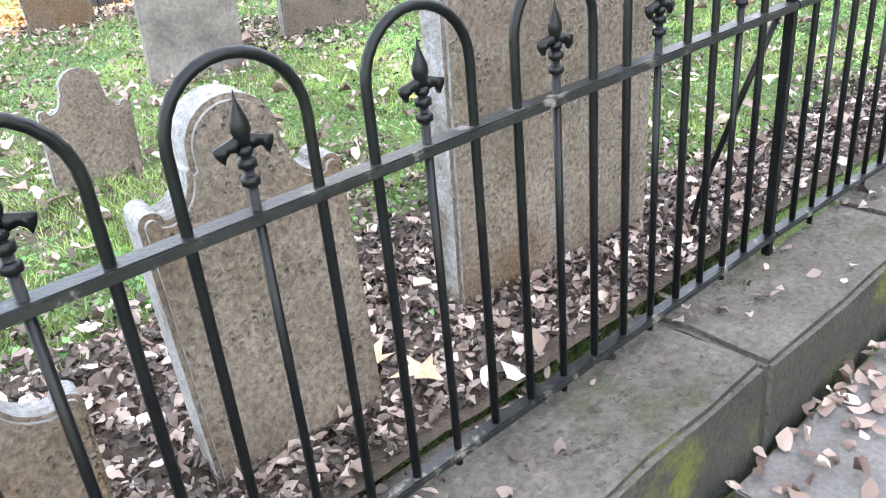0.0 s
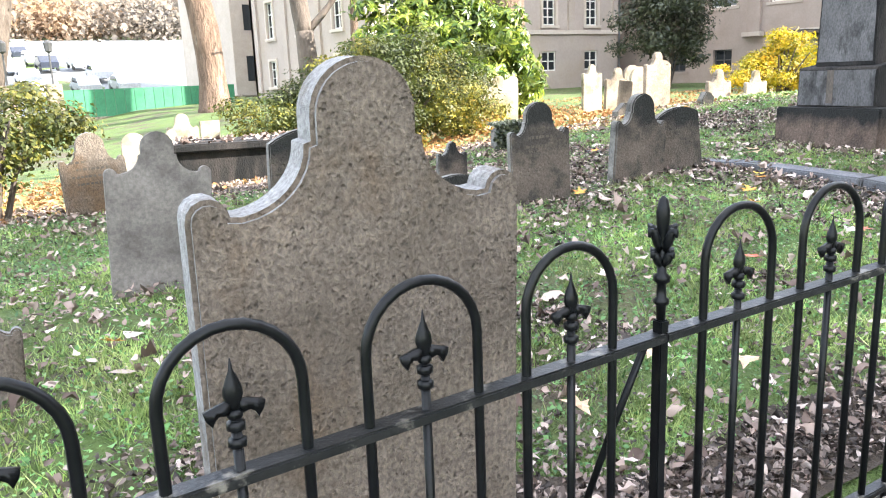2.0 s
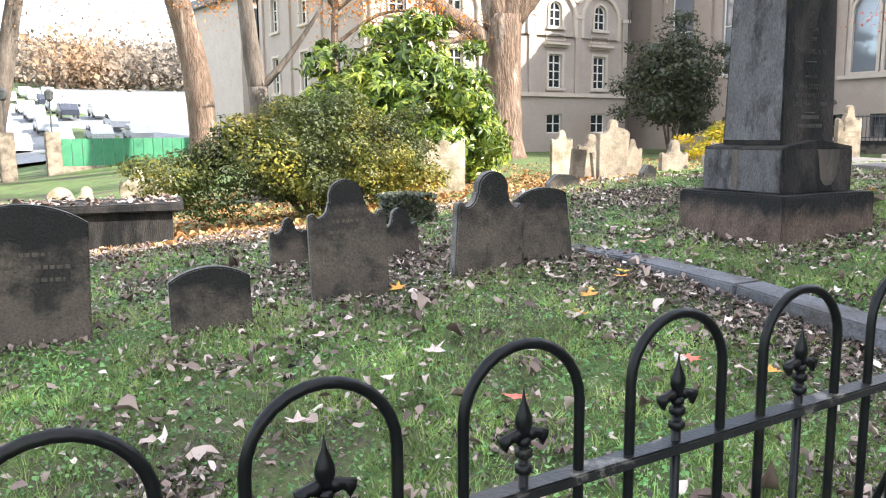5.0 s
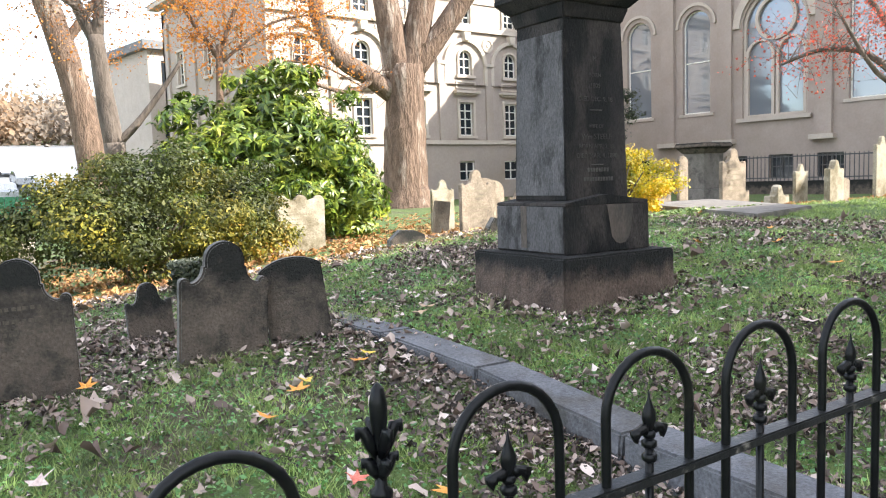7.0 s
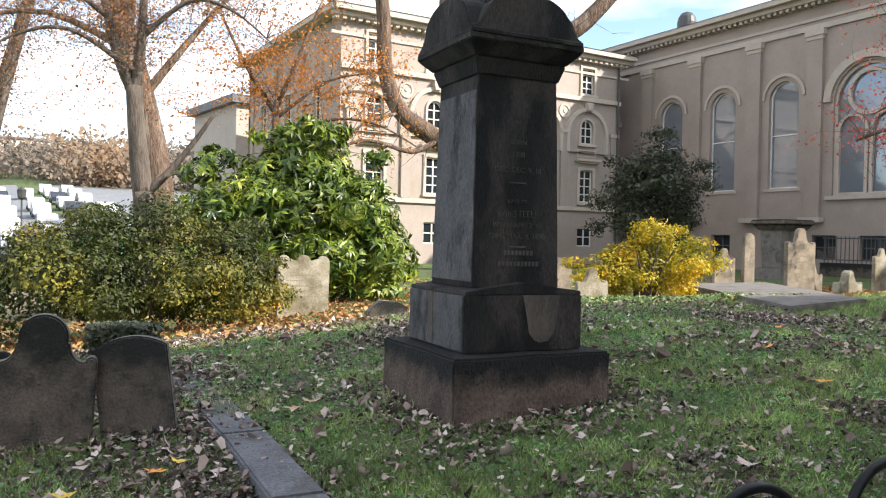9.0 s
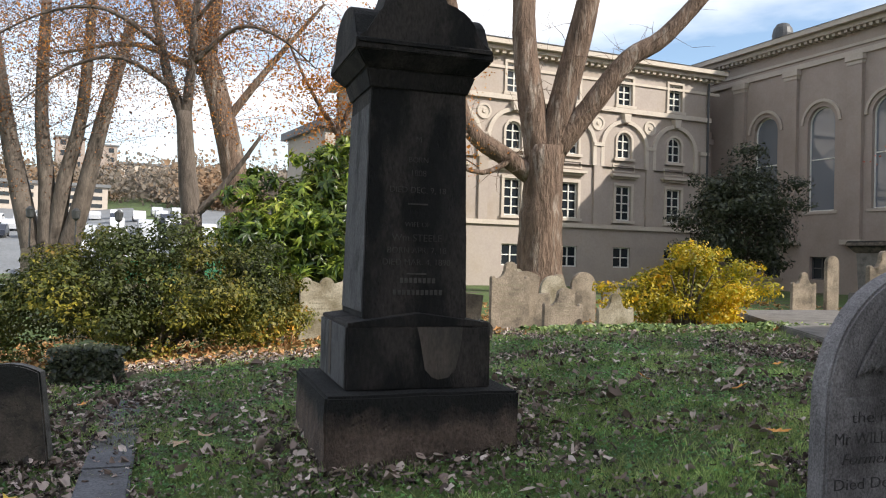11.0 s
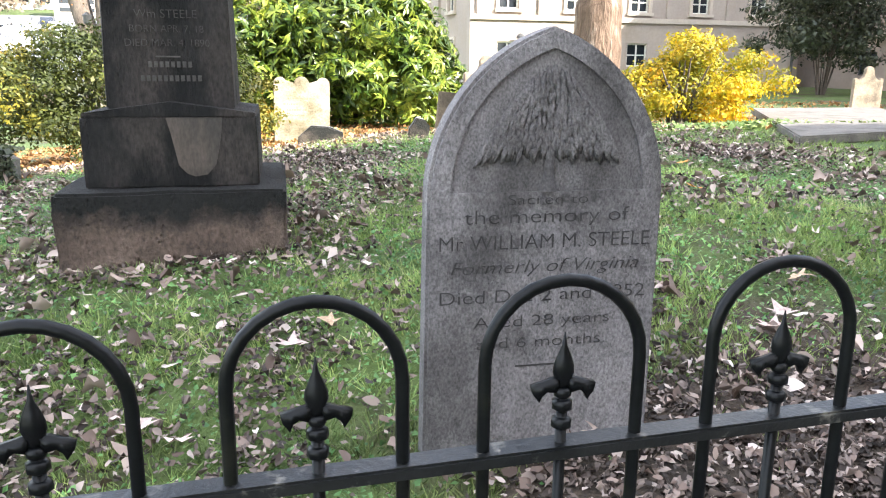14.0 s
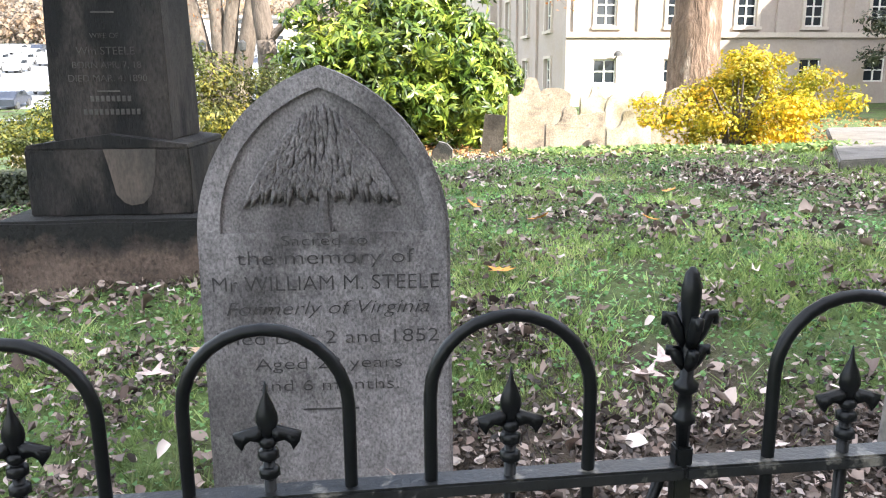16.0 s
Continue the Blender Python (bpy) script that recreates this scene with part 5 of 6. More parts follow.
shrub("rhododendron", "large domed green rhododendron with glossy rosette leaves", 11.75, 15.3,
      mounds([(0, 0, 1.7, 2.1, 1.8, 1.85), (-0.1, -0.2, 2.55, 1.35, 1.2, 1.2), (1.2, -0.3, 1.3, 1.25, 1.2, 1.5), (-1.3, -0.2, 1.6, 1.05, 1.1, 1.25), (0.5, -0.9, 1.0, 1.7, 1.1, 1.05), (1.9, -0.2, 0.8, 0.75, 0.8, 0.9), (-0.3, -1.0, 2.0, 0.9, 0.7, 0.8), (-2.0, -0.2, 1.7, 0.8, 0.8, 0.75), (-1.7, -0.3, 0.9, 0.9, 0.8, 0.8)], 60, 0.20, 0.36, 8),
      3600, 0.22, 0.066, L_RHODO, 11, rosette=8, shell=0.78, h=3.0, spread=1.4)
shrub("azalea", "spreading olive-green azalea turning orange and yellow", 7.8, 11.3,
      mounds([(0.2, 0, 0.95, 1.5, 1.0, 0.85), (-1.3, 0.1, 0.75, 0.9, 0.8, 0.62), (1.4, 0.1, 1.0, 0.9, 0.8, 0.75), (0.4, 0.2, 1.6, 0.95, 0.7, 0.42), (-0.6, -0.4, 0.9, 1.1, 0.8, 0.65), (-2.1, 0.3, 0.5, 0.7, 0.6, 0.45), (-1.2, 0.4, 1.15, 0.7, 0.6, 0.35), (1.6, -0.2, 0.55, 0.8, 0.7, 0.5)], 60, 0.22, 0.42, 3),
      42000, 0.066, 0.034, L_OLIVE, 12, shell=0.55, h=1.3, spread=1.6)
shrub("azalea", "small bronze-green azalea beside a brown headstone", 1.45, 8.2,
      mounds([(0, 0, 0.75, 0.85, 0.8, 0.6), (-0.6, 0.1, 0.55, 0.6, 0.6, 0.5), (0.35, 0, 0.95, 0.5, 0.5, 0.4)], 24, 0.15, 0.3, 4),
      11000, 0.060, 0.030, L_OLIVE, 13, shell=0.45, h=1.0, spread=0.7)
shrub("golden_shrub", "bright yellow-orange autumn shrub with fine leaves", 15.5, 9.15,
      mounds([(0.0, 0, 0.62, 1.0, 0.7, 0.52), (-0.75, 0.1, 0.5, 0.62, 0.55, 0.42), (0.8, 0, 0.6, 0.55, 0.5, 0.5), (0.25, 0, 1.0, 0.5, 0.45, 0.3), (0.95, 0, 0.95, 0.22, 0.2, 0.3), (-0.2, 0, 0.95, 0.3, 0.3, 0.28)], 34, 0.14, 0.28, 5),
      15000, 0.062, 0.032, L_YELLOW, 14, shell=0.4, h=1.1, spread=0.9)
shrub("holly", "dark evergreen holly tree against the church wall", 34.3, 27.4,
      mounds([(0, 0, 3.6, 2.9, 2.6, 2.6), (-1.6, 0, 2.8, 1.6, 1.6, 1.7), (1.8, 0, 3.0, 1.6, 1.6, 1.8), (0.3, 0, 5.6, 1.7, 1.6, 1.5), (1.2, -0.4, 4.8, 1.3, 1.2, 1.4), (-1.2, 0, 4.6, 1.2, 1.2, 1.3)], 34, 0.5, 0.95, 6),
      19000, 0.20, 0.09, L_DARK, 15, shell=0.25, h=4.0, spread=1.4)


# ---- trees ----
def limb(bm, pts, r0, r1, seg=9):
    """A tapered limb along a smooth curve through points."""
    P = [Vector(p) for p in pts]
    out = []
    for i in range(len(P) - 1):
        a, b = P[i], P[i + 1]
        t0 = (P[i + 1] - P[max(i - 1, 0)]) * 0.5
        t1 = (P[min(i + 2, len(P) - 1)] - P[i]) * 0.5
        for k in range(4):
            s = k / 4
            out.append(a * (2 * s**3 - 3 * s * s + 1) + t0 * (s**3 - 2 * s * s + s) + b * (3 * s * s - 2 * s**3) + t1 * (s**3 - s * s))
    out.append(P[-1])
    n = len(out)
    tube(bm, out, [(r0 + (r1 - r0) * i / (n - 1)) * (1 + 0.07 * noise.noise((i * 0.9, r0 * 40, 0))) for i in range(n)], seg)
    return out


def twigs(bm, tips, start, rnd, n, reach, r):
    """Thin bare twigs from points along limbs; their ends are gathered for leaves."""
    for _ in range(n):
        p = rnd.choice(start)
        d = Vector((rnd.gauss(0, 1), rnd.gauss(0, 1), rnd.gauss(0.25, 0.7))).normalized()
        ln = reach * rnd.uniform(0.4, 1.0)
        q = p + d * ln * 0.5 + Vector((0, 0, 0.1 * ln))
        e = q + (d + Vector((rnd.gauss(0, 0.4), rnd.gauss(0, 0.4), rnd.gauss(-0.15, 0.4)))).normalized() * ln * 0.5
        tube(bm, [p, q, e], [r, r * 0.6, r * 0.2], 4, False)
        tips += [q, e, (q + e) / 2]


def tree(label, x, y, limbs, bark, seed, leaf=None, n_leaf=0, size=0.1, cluster=0.6, n_twig=60, reach=2.0, right=(0.92, -0.38), min_z=3.0, twig_r=0.02, skip=1):
    """limbs: (radius at foot, radius at end, points as (sideways, away, height))."""
    rnd, rng = random.Random(seed), np.random.default_rng(seed)
    root = empty("tree", pose(x, y, gz(x, y)), label, "tree")
    R, B = Vector((right[0], right[1], 0)), Vector((-right[1], right[0], 0))
    starts, tips = [], []
    for k, (r0, r1, pts) in enumerate(limbs):
        bm = bmesh.new()
        out = limb(bm, [R * a + B * b + Vector((0, 0, c)) for a, b, c in pts], r0, r1, 12 if k == 0 else 9)
        if k == 0:
            for v in bm.verts:
                if v.co.z < 0.9:
                    f = 1 + 0.35 * (0.9 - max(v.co.z, -0.3)) ** 2
                    c = out[0]
                    v.co.x, v.co.y = c.x + (v.co.x - c.x) * f, c.y + (v.co.y - c.y) * f
        part("trunk" if k == 0 else "limb", bm, bark, root, smooth=True)
        if k >= skip:
            starts += [p for p in out if p.z > min_z]
    bm = bmesh.new()
    if starts and n_twig:
        twigs(bm, tips, starts, rnd, n_twig, reach, twig_r)
        more = tips[:]
        twigs(bm, tips, more, rnd, n_twig * 2, reach * 0.5, twig_r * 0.5)
        tagged(part("twig_spray", bm, bark, root), kind="stuff")
    if leaf and tips:
        t = np.array([tuple(p) for p in tips])
        c = t[rng.integers(0, len(t), n_leaf)] + rng.normal(size=(n_leaf, 3)) * cluster * np.array((1, 1, 0.6))
        pts, tri = leaf_set(c, rng.normal(size=(n_leaf, 3)) + np.array((0, 0, 0.6)), size, size * 0.8, rng, 0.3)
        tagged(mesh_idx("crown", pts, tri, leaf, root), kind="stuff")
    return root


tree("massive old tree with furrowed red-brown bark and forked limbs", 24.0, 28.2,
     [(1.02, 0.80, [(0, 0, -0.4), (0.0, 0, 2.5), (0.05, 0, 4.0), (0.15, 0, 6.2)]),
      (0.62, 0.40, [(-0.1, 0, 5.6), (-0.5, 0, 8.0), (-0.85, 0.3, 11.0), (-0.9, 0.5, 14.5), (-1.5, 0.5, 18.0)]),
      (0.66, 0.36, [(0.3, 0, 5.6), (0.9, 0, 8.5), (1.6, -0.2, 11.5), (2.3, -0.3, 15.0), (3.2, 0, 18.0)]),
      (0.52, 0.26, [(0.5, 0, 6.0), (1.9, -0.2, 7.8), (3.5, -0.4, 9.9), (5.0, -0.5, 10.9), (7.2, -0.8, 13.5), (8.6, -1, 16.0)]),
      (0.46, 0.24, [(-0.5, 0, 5.0), (-1.7, -0.3, 5.75), (-3.0, -0.6, 6.6), (-3.7, -0.8, 8.2), (-3.9, -1.0, 11.0), (-4.6, -1, 14.0)]),
      (0.14, 0.04, [(-1.3, -0.3, 5.6), (-2.6, -1.2, 4.9), (-4.5, -2.0, 5.2), (-6.5, -2.6, 4.4)]),
      (0.10, 0.03, [(-3.2, -0.6, 7.0), (-5.0, -1.6, 7.2), (-7.0, -2.2, 6.4)]),
      (0.10, 0.03, [(-3.0, -0.6, 6.6), (-4.4, -1.8, 6.0), (-5.6, -2.4, 5.0)])],
     M_BARK, 21, None, n_twig=90, reach=2.6, min_z=4.5)
tree("leaning brown-barked tree with sparse orange leaves", 12.3, 34.3,
     [(0.62, 0.45, [(0.25, 0, -0.5), (0.1, 0, 3.5), (-0.6, 0, 7.0), (-1.6, 0, 10.5)]),
      (0.42, 0.12, [(-1.5, 0, 10.2), (-3.4, 0, 14), (-5, 0, 18)]),
      (0.36, 0.10, [(-1.4, 0, 10.0), (-0.9, 0, 14), (0.4, 0, 19)]),
      (0.22, 0.06, [(-0.6, 0, 7.2), (1.2, 0, 9.6), (3.6, 0, 12.5)]),
      (0.2, 0.05, [(-1.0, 0, 9.0), (-4.5, 0, 10.5), (-8, 0, 10.0)])],
     M_BARK, 22, L_ORANGE, 11000, 0.11, 0.45, 170, 3.6, min_z=7)
tree("slender grey tree forking low with drooping sparse leaves", 8.87, 16.75,
     [(0.27, 0.21, [(0.07, 0, -0.35), (0.02, 0, 1.39), (-0.04, 0, 2.52)]),
      (0.21, 0.16, [(-0.04, 0, 2.44), (-0.16, 0, 3.48), (-0.26, 0, 4.7)]),
      (0.14, 0.05, [(-0.24, 0, 4.52), (-0.65, 0.09, 5.48), (-0.96, 0.17, 6.79), (-1.3, 0.17, 8.35)]),
      (0.13, 0.04, [(-0.24, 0, 4.52), (-0.13, 0, 5.57), (-0.04, 0, 7.13), (0.26, 0, 8.7)]),
      (0.10, 0.035, [(0, 0, 2.48), (0.43, 0, 2.91), (0.91, 0, 3.52), (1.39, 0, 4.22)]),
      (0.06, 0.012, [(-0.43, 0, 5.13), (-1.48, -0.26, 5.74), (-2.52, -0.43, 5.48), (-3.48, -0.52, 4.7)]),
      (0.06, 0.012, [(-0.78, 0.09, 6.09), (-1.91, -0.17, 6.79), (-3.13, -0.35, 6.61), (-4.35, -0.43, 5.92)]),
      (0.06, 0.012, [(-0.09, 0, 5.74), (0.87, -0.26, 6.44), (1.74, -0.43, 6.26), (2.61, -0.52, 5.57)]),
      (0.05, 0.012, [(-0.09, 0, 6.61), (0.78, -0.26, 7.48), (1.57, -0.43, 7.83)])],
     M_BARK_G, 23, L_RUSSET, 9000, 0.046, 0.14, 330, 1.5, min_z=4.8, twig_r=0.009, skip=2)
tree("broad multi-stemmed grey tree with orange autumn crown", 4.2, 46.5,
     [(1.15, 0.95, [(0, 0, -0.8), (0, 0, 2.2)]),
      (0.62, 0.30, [(-0.6, 0, 1.4), (-1.6, 0, 5.5), (-2.6, 0, 10), (-3.6, 0, 16)]),
      (0.52, 0.26, [(-0.1, 0, 1.6), (-0.2, 0, 6), (-0.6, 0, 10), (-0.5, 0, 16)]),
      (0.50, 0.24, [(0.3, 0, 1.6), (0.7, 0, 6), (1.6, 0, 10), (2.0, 0, 16)]),
      (0.60, 0.28, [(0.7, 0, 1.4), (1.7, 0, 5), (2.7, 0, 9.5), (4.2, 0, 15)])],
     M_BARK_G, 24, L_RUSSET, 15000, 0.11, 0.55, 190, 4.2, min_z=8)
tree("young tree with bare twigs and a few orange leaves", 13.7, 23.4,
     [(0.16, 0.10, [(0, 0, -0.3), (0.05, 0, 3.0), (0.15, 0, 5.6)]),
      (0.09, 0.03, [(0.1, 0, 5.2), (-0.8, 0, 6.6), (-1.6, 0, 8.2)]),
      (0.09, 0.03, [(0.15, 0, 5.4), (0.8, 0, 7.0), (1.5, 0, 8.8)]),
      (0.07, 0.02, [(0.1, 0, 4.0), (1.6, 0, 5.0), (3.2, 0, 5.0), (4.6, 0, 4.3)]),
      (0.06, 0.02, [(0.1, 0, 5.0), (1.8, 0, 6.3), (3.4, 0, 6.6)])],
     M_BARK, 25, L_ORANGE, 6500, 0.085, 0.26, 130, 1.7, min_z=4.5, twig_r=0.011)
tree("small dogwood with spreading branches and red leaves", 25.6, 7.8,
     [(0.20, 0.14, [(0, 0, -0.3), (-0.1, 0, 1.6), (-0.3, 0, 2.6)]),
      (0.11, 0.03, [(-0.3, 0, 2.4), (-1.4, 0, 3.5), (-2.5, 0, 3.7), (-3.4, 0, 3.4)]),
      (0.11, 0.03, [(-0.3, 0, 2.5), (-1.0, 0.4, 4.4), (-1.9, 0.6, 5.6), (-2.6, 0.8, 6.2)]),
      (0.10, 0.03, [(-0.3, 0, 2.6), (-0.2, -0.4, 4.6), (0.3, -0.6, 6.6)]),
      (0.09, 0.03, [(-0.3, 0, 2.5), (-1.3, -0.5, 3.0), (-2.3, -1.0, 4.6)]),
      (0.09, 0.03, [(-0.3, 0, 2.5), (1.6, 0, 4.0), (3.0, 0, 4.8)])],
     M_BARK_G, 26, L_RED, 4200, 0.070, 0.16, 190, 1.5, right=(0.55, -0.83), min_z=2.8, twig_r=0.011)


# ---- fallen leaves and grass ----
def lie(x, y):
    return gz(x, y) + (0.035 * noise.noise((x * 0.8, y * 0.8, 0)) * sm(0.2, 1.2, y - fence_y(x)) if y < 15.8 and x < 20 else 0)


def litter(x, y):
    """How thick the leaf litter lies: deep along the fence, round the dark stones and the monument, and in the far beds."""
    d = y - fence_y(x)
    reach = 0.62 + (0.83 * sm(2.9, 1.9, x) if x < 3 else 0.0) + 1.2 * sm(9.4, 10.4, x)
    v = sm(reach, reach * 0.55, d) if d < reach else 0.0
    v = max(v, 0.75 * math.exp(-((x - 5.9) / 1.7) ** 2 - ((y - 5.4) / 0.95) ** 2))
    v = max(v, 0.5 * math.exp(-((abs(x - 8.95) - 0.70) / 0.25) ** 2) * (abs(y - 4.06) < 1.0), 0.5 * math.exp(-((abs(y - 4.06) - 0.70) / 0.25) ** 2) * (abs(x - 8.95) < 1.0))
    v = max(v, 0.7 * math.exp(-((x - 6.95) / 0.5) ** 2) * (1.0 < y < 4.8))
    v = max(v, 0.9 * sm(7.6, 9.2, y + 0.12 * (11 - x) * (x < 11)) * (y < 16))
    v = max(v, 0.55 * sm(0.05, 0.5, noise.noise((x * 0.55, y * 0.55, 3.0))), 0.48 * sm(0.08, 0.5, noise.noise((x * 1.9, y * 1.9, 6.0))))
    return v


GX, GY, GS = -3.5, -0.5, 0.1
LIE = np.array([[lie(GX + GS * i, GY + GS * j) for j in range(240)] for i in range(365)])
LIT = np.array([[litter(GX + GS * i, GY + GS * j) for j in range(240)] for i in range(365)])
CLUMP = np.array([[sm(-0.3, 0.35, noise.noise(((GX + GS * i) * 1.7, (GY + GS * j) * 1.7, 8.0))) for j in range(240)] for i in range(365)])
FENCE_X = np.array([p[0] for p in POSTS])
FENCE_Y = np.array([p[1] for p in POSTS])


def sample(grid, x, y):
    u, v = (x - GX) / GS, (y - GY) / GS
    i, j = np.clip(u.astype(int), 0, 363), np.clip(v.astype(int), 0, 238)
    a, b = u - i, v - j
    return grid[i, j] * (1 - a) * (1 - b) + grid[i + 1, j] * a * (1 - b) + grid[i, j + 1] * (1 - a) * b + grid[i + 1, j + 1] * a * b


def scatter(x0, x1, y0, y1, n, rng, dens):
    """Random places over a stretch of ground, thinned by a density of (distance from the fence, litter, clumps)."""
    x, y = rng.uniform(x0, x1, n), rng.uniform(y0, y1, n)
    d = y - np.interp(x, FENCE_X, FENCE_Y)
    keep = rng.random(n) < dens(d, sample(LIT, x, y), sample(CLUMP, x, y))
    x, y = x[keep], y[keep]
    return np.stack([x, y, sample(LIE, x, y)], axis=1)


rng = np.random.default_rng(5)
P = scatter(-1.5, 14, 0.2, 2.8, 120000, rng, lambda d, l, c: np.where(d < 0.12, 0.0, 0.9 * l))
P[:, 2] += rng.uniform(0.022, 0.055, len(P))
pts, tri = leaf_set(P, np.array((0, 0, 1.0)) + rng.normal(size=P.shape) * 0.45, 0.036, 0.020, rng, 0.5, oval=True)
tagged(mesh_idx("leaf_litter", pts, tri, L_FALLEN, None), "deep grey-brown leaf litter along the iron fence", "leaves", kind="stuff")
P = scatter(-1.5, 15, 1.0, 9.0, 62000, rng, lambda d, l, c: np.where(d < 0.12, 0.0, 0.045 + 0.06 * c + 0.5 * l))
P[:, 2] += rng.uniform(0.025, 0.06, len(P))
pts, tri = leaf_set(P, np.array((0, 0, 1.0)) + rng.normal(size=P.shape) * 0.30, 0.054, 0.034, rng, 0.45, oval=True)
tagged(mesh_idx("fallen_leaves", pts, tri, L_LAWN, None), "dry tan fallen leaves scattered over the turf", "leaves", kind="stuff")
P = scatter(2.5, 14, 2.5, 8.0, 110000, rng, lambda d, l, c: np.where(d < 1.0, 0.0, 0.95 * l ** 1.5))
P[:, 2] += rng.uniform(0.02, 0.045, len(P))
pts, tri = leaf_set(P, np.array((0, 0, 1.0)) + rng.normal(size=P.shape) * 0.4, 0.042, 0.024, rng, 0.5, oval=True)
tagged(mesh_idx("leaf_litter", pts, tri, L_FALLEN, None), "grey-brown leaf litter gathered round the monument and dark stones", "leaves", kind="stuff")
P = scatter(-1.5, 15, 1.0, 8.5, 95000, rng, lambda d, l, c: np.where(d < 0.12, 0.0, 0.45 + 0.3 * c))
P[:, 2] += rng.uniform(0.022, 0.05, len(P))
pts, tri = leaf_set(P, np.array((0, 0, 1.0)) + rng.normal(size=P.shape) * 0.4, 0.026, 0.014, rng, 0.4)
tagged(mesh_idx("leaf_crumbs", pts, tri, L_FALLEN, None), "small crumbled leaf fragments strewn through the grass", "leaves", kind="stuff")
P = scatter(-3, 30, 7.5, 22, 46000, rng, lambda d, l, c: 0.08 + 0.7 * l)
P[:, 2] += rng.uniform(0.01, 0.04, len(P))
pts, tri = leaf_set(P, np.array((0, 0, 1.0)) + rng.normal(size=P.shape) * 0.30, 0.085, 0.055, rng, 0.45, oval=True)
tagged(mesh_idx("fallen_leaves", pts, tri, L_FAR, None), "orange-brown fallen leaves under the shrubs and far stones", "leaves", kind="stuff")
P = scatter(-1.5, 14, -0.2, 1.3, 5000, rng, lambda d, l, c: np.where((d > -0.28) & (d < 0.12), 0.05 + 0.9 * np.clip((d + 0.20) / 0.22, 0, 1), 0.0))
P[:, 2] = np.array([kerb_z(a) for a in P[:, 0]]) + 0.010
pts, tri = leaf_set(P, np.array((0, 0, 1.0)) + rng.normal(size=P.shape) * 0.25, 0.045, 0.028, rng, 0.4, oval=True)
tagged(mesh_idx("fallen_leaves", pts, tri, L_FALLEN, None), "dry leaves lying on the kerb stones", "leaves", kind="stuff")
P = scatter(-1.5, 8, -0.3, 0.9, 3600, rng, lambda d, l, c: np.where(d < -0.33, 0.9 * np.clip((d + 0.85) / 0.4, 0, 1) ** 2, 0.0))
P[:, 2] = np.array([pave_z(a) for a in P[:, 0]]) + rng.uniform(0.008, 0.03, len(P))
pts, tri = leaf_set(P, np.array((0, 0, 1.0)) + rng.normal(size=P.shape) * 0.35, 0.066, 0.042, rng, 0.45, oval=True)
tagged(mesh_idx("fallen_leaves", pts, tri, L_LAWN, None), "dry leaves heaped on the footpath against the kerb", "leaves", kind="stuff")

P = np.stack([rng.uniform(-0.94, 0.94, 130), rng.uniform(-0.48, 0.48, 130), rng.uniform(0.57, 0.585, 130)], 1)
P = P @ np.array(Matrix.Rotation(math.radians(-14), 3, "Z")).T + np.array((4.35, 9.9, gz(4.4, 9.9)))
pts, tri = leaf_set(P, np.array((0, 0, 1.0)) + rng.normal(size=P.shape) * 0.2, 0.10, 0.065, rng, 0.4, oval=True)
tagged(mesh_idx("fallen_leaves", pts, tri, L_LAWN, None), "dry leaves lying on the dark box tomb lid", "leaves", kind="stuff")

P = scatter(12.2, 17.5, 7.4, 8.6, 5200, rng, lambda d, l, c: 0.25 + 0.6 * c)
P[:, 2] += rng.uniform(0.02, 0.10, len(P))
pts, tri = leaf_set(P, np.array((0, -0.3, 1.0)) + rng.normal(size=P.shape) * 0.4, 0.07, 0.06, rng, 0.3)
tagged(mesh_idx("ivy", pts, tri, L_IVY, None), "pale green ivy creeping round the far headstones", "ivy", kind="stuff")


def grass(x0, x1, y0, y1, n, h, w, rng, label, tuft=12):
    """Blades standing in tufts that spread outwards from their middles, so the turf grows uneven."""
    C = scatter(x0, x1, y0, y1, n // tuft, rng, lambda d, l, c: np.where(d < 0.25, 0.0, np.maximum(0.04, 1 - 1.25 * l) * (0.10 + 0.90 * c)))
    vigour = np.repeat(rng.uniform(0.55, 1.45, len(C)), tuft)
    P = np.repeat(C, tuft, axis=0)
    m = len(P)
    off = rng.normal(size=(m, 2)) * (0.020 * vigour)[:, None]
    P[:, :2] += off
    P[:, 2] = sample(LIE, P[:, 0], P[:, 1])
    a = rng.uniform(0, 2 * np.pi, m)
    hh = h * rng.uniform(0.45, 1.3, m) * vigour
    ww = w * rng.uniform(0.7, 1.3, m)
    sx, sy = np.cos(a) * ww, np.sin(a) * ww
    lean = rng.normal(size=(m, 2)) * (hh * 0.5)[:, None] + off * 1.1
    q = np.empty((m, 3, 3))
    q[:, 0] = P + np.stack([-sx, -sy, np.full(m, -0.01)], 1)
    q[:, 1] = P + np.stack([sx, sy, np.full(m, -0.01)], 1)
    q[:, 2] = P + np.stack([lean[:, 0], lean[:, 1], hh], 1)
    return tagged(mesh_np("grass", q.reshape(-1, 3), 3, L_GRASS), label, "grass", kind="stuff")


P = scatter(-1.5, 14, 1.2, 7.5, 120000, rng, lambda d, l, c: np.where(d < 0.3, 0.0, np.maximum(0.04, 0.9 - 1.2 * l) * (1.05 - 0.75 * c)))
P[:, 2] += rng.uniform(0.012, 0.045, len(P))
pts, tri = leaf_set(P, np.array((0, 0, 1.0)) + rng.normal(size=P.shape) * 0.45, 0.024, 0.019, rng, 0.3)
tagged(mesh_idx("clover", pts, tri, L_CLOVER, None), "low clover and weeds growing through the lawn", "clover", kind="stuff")
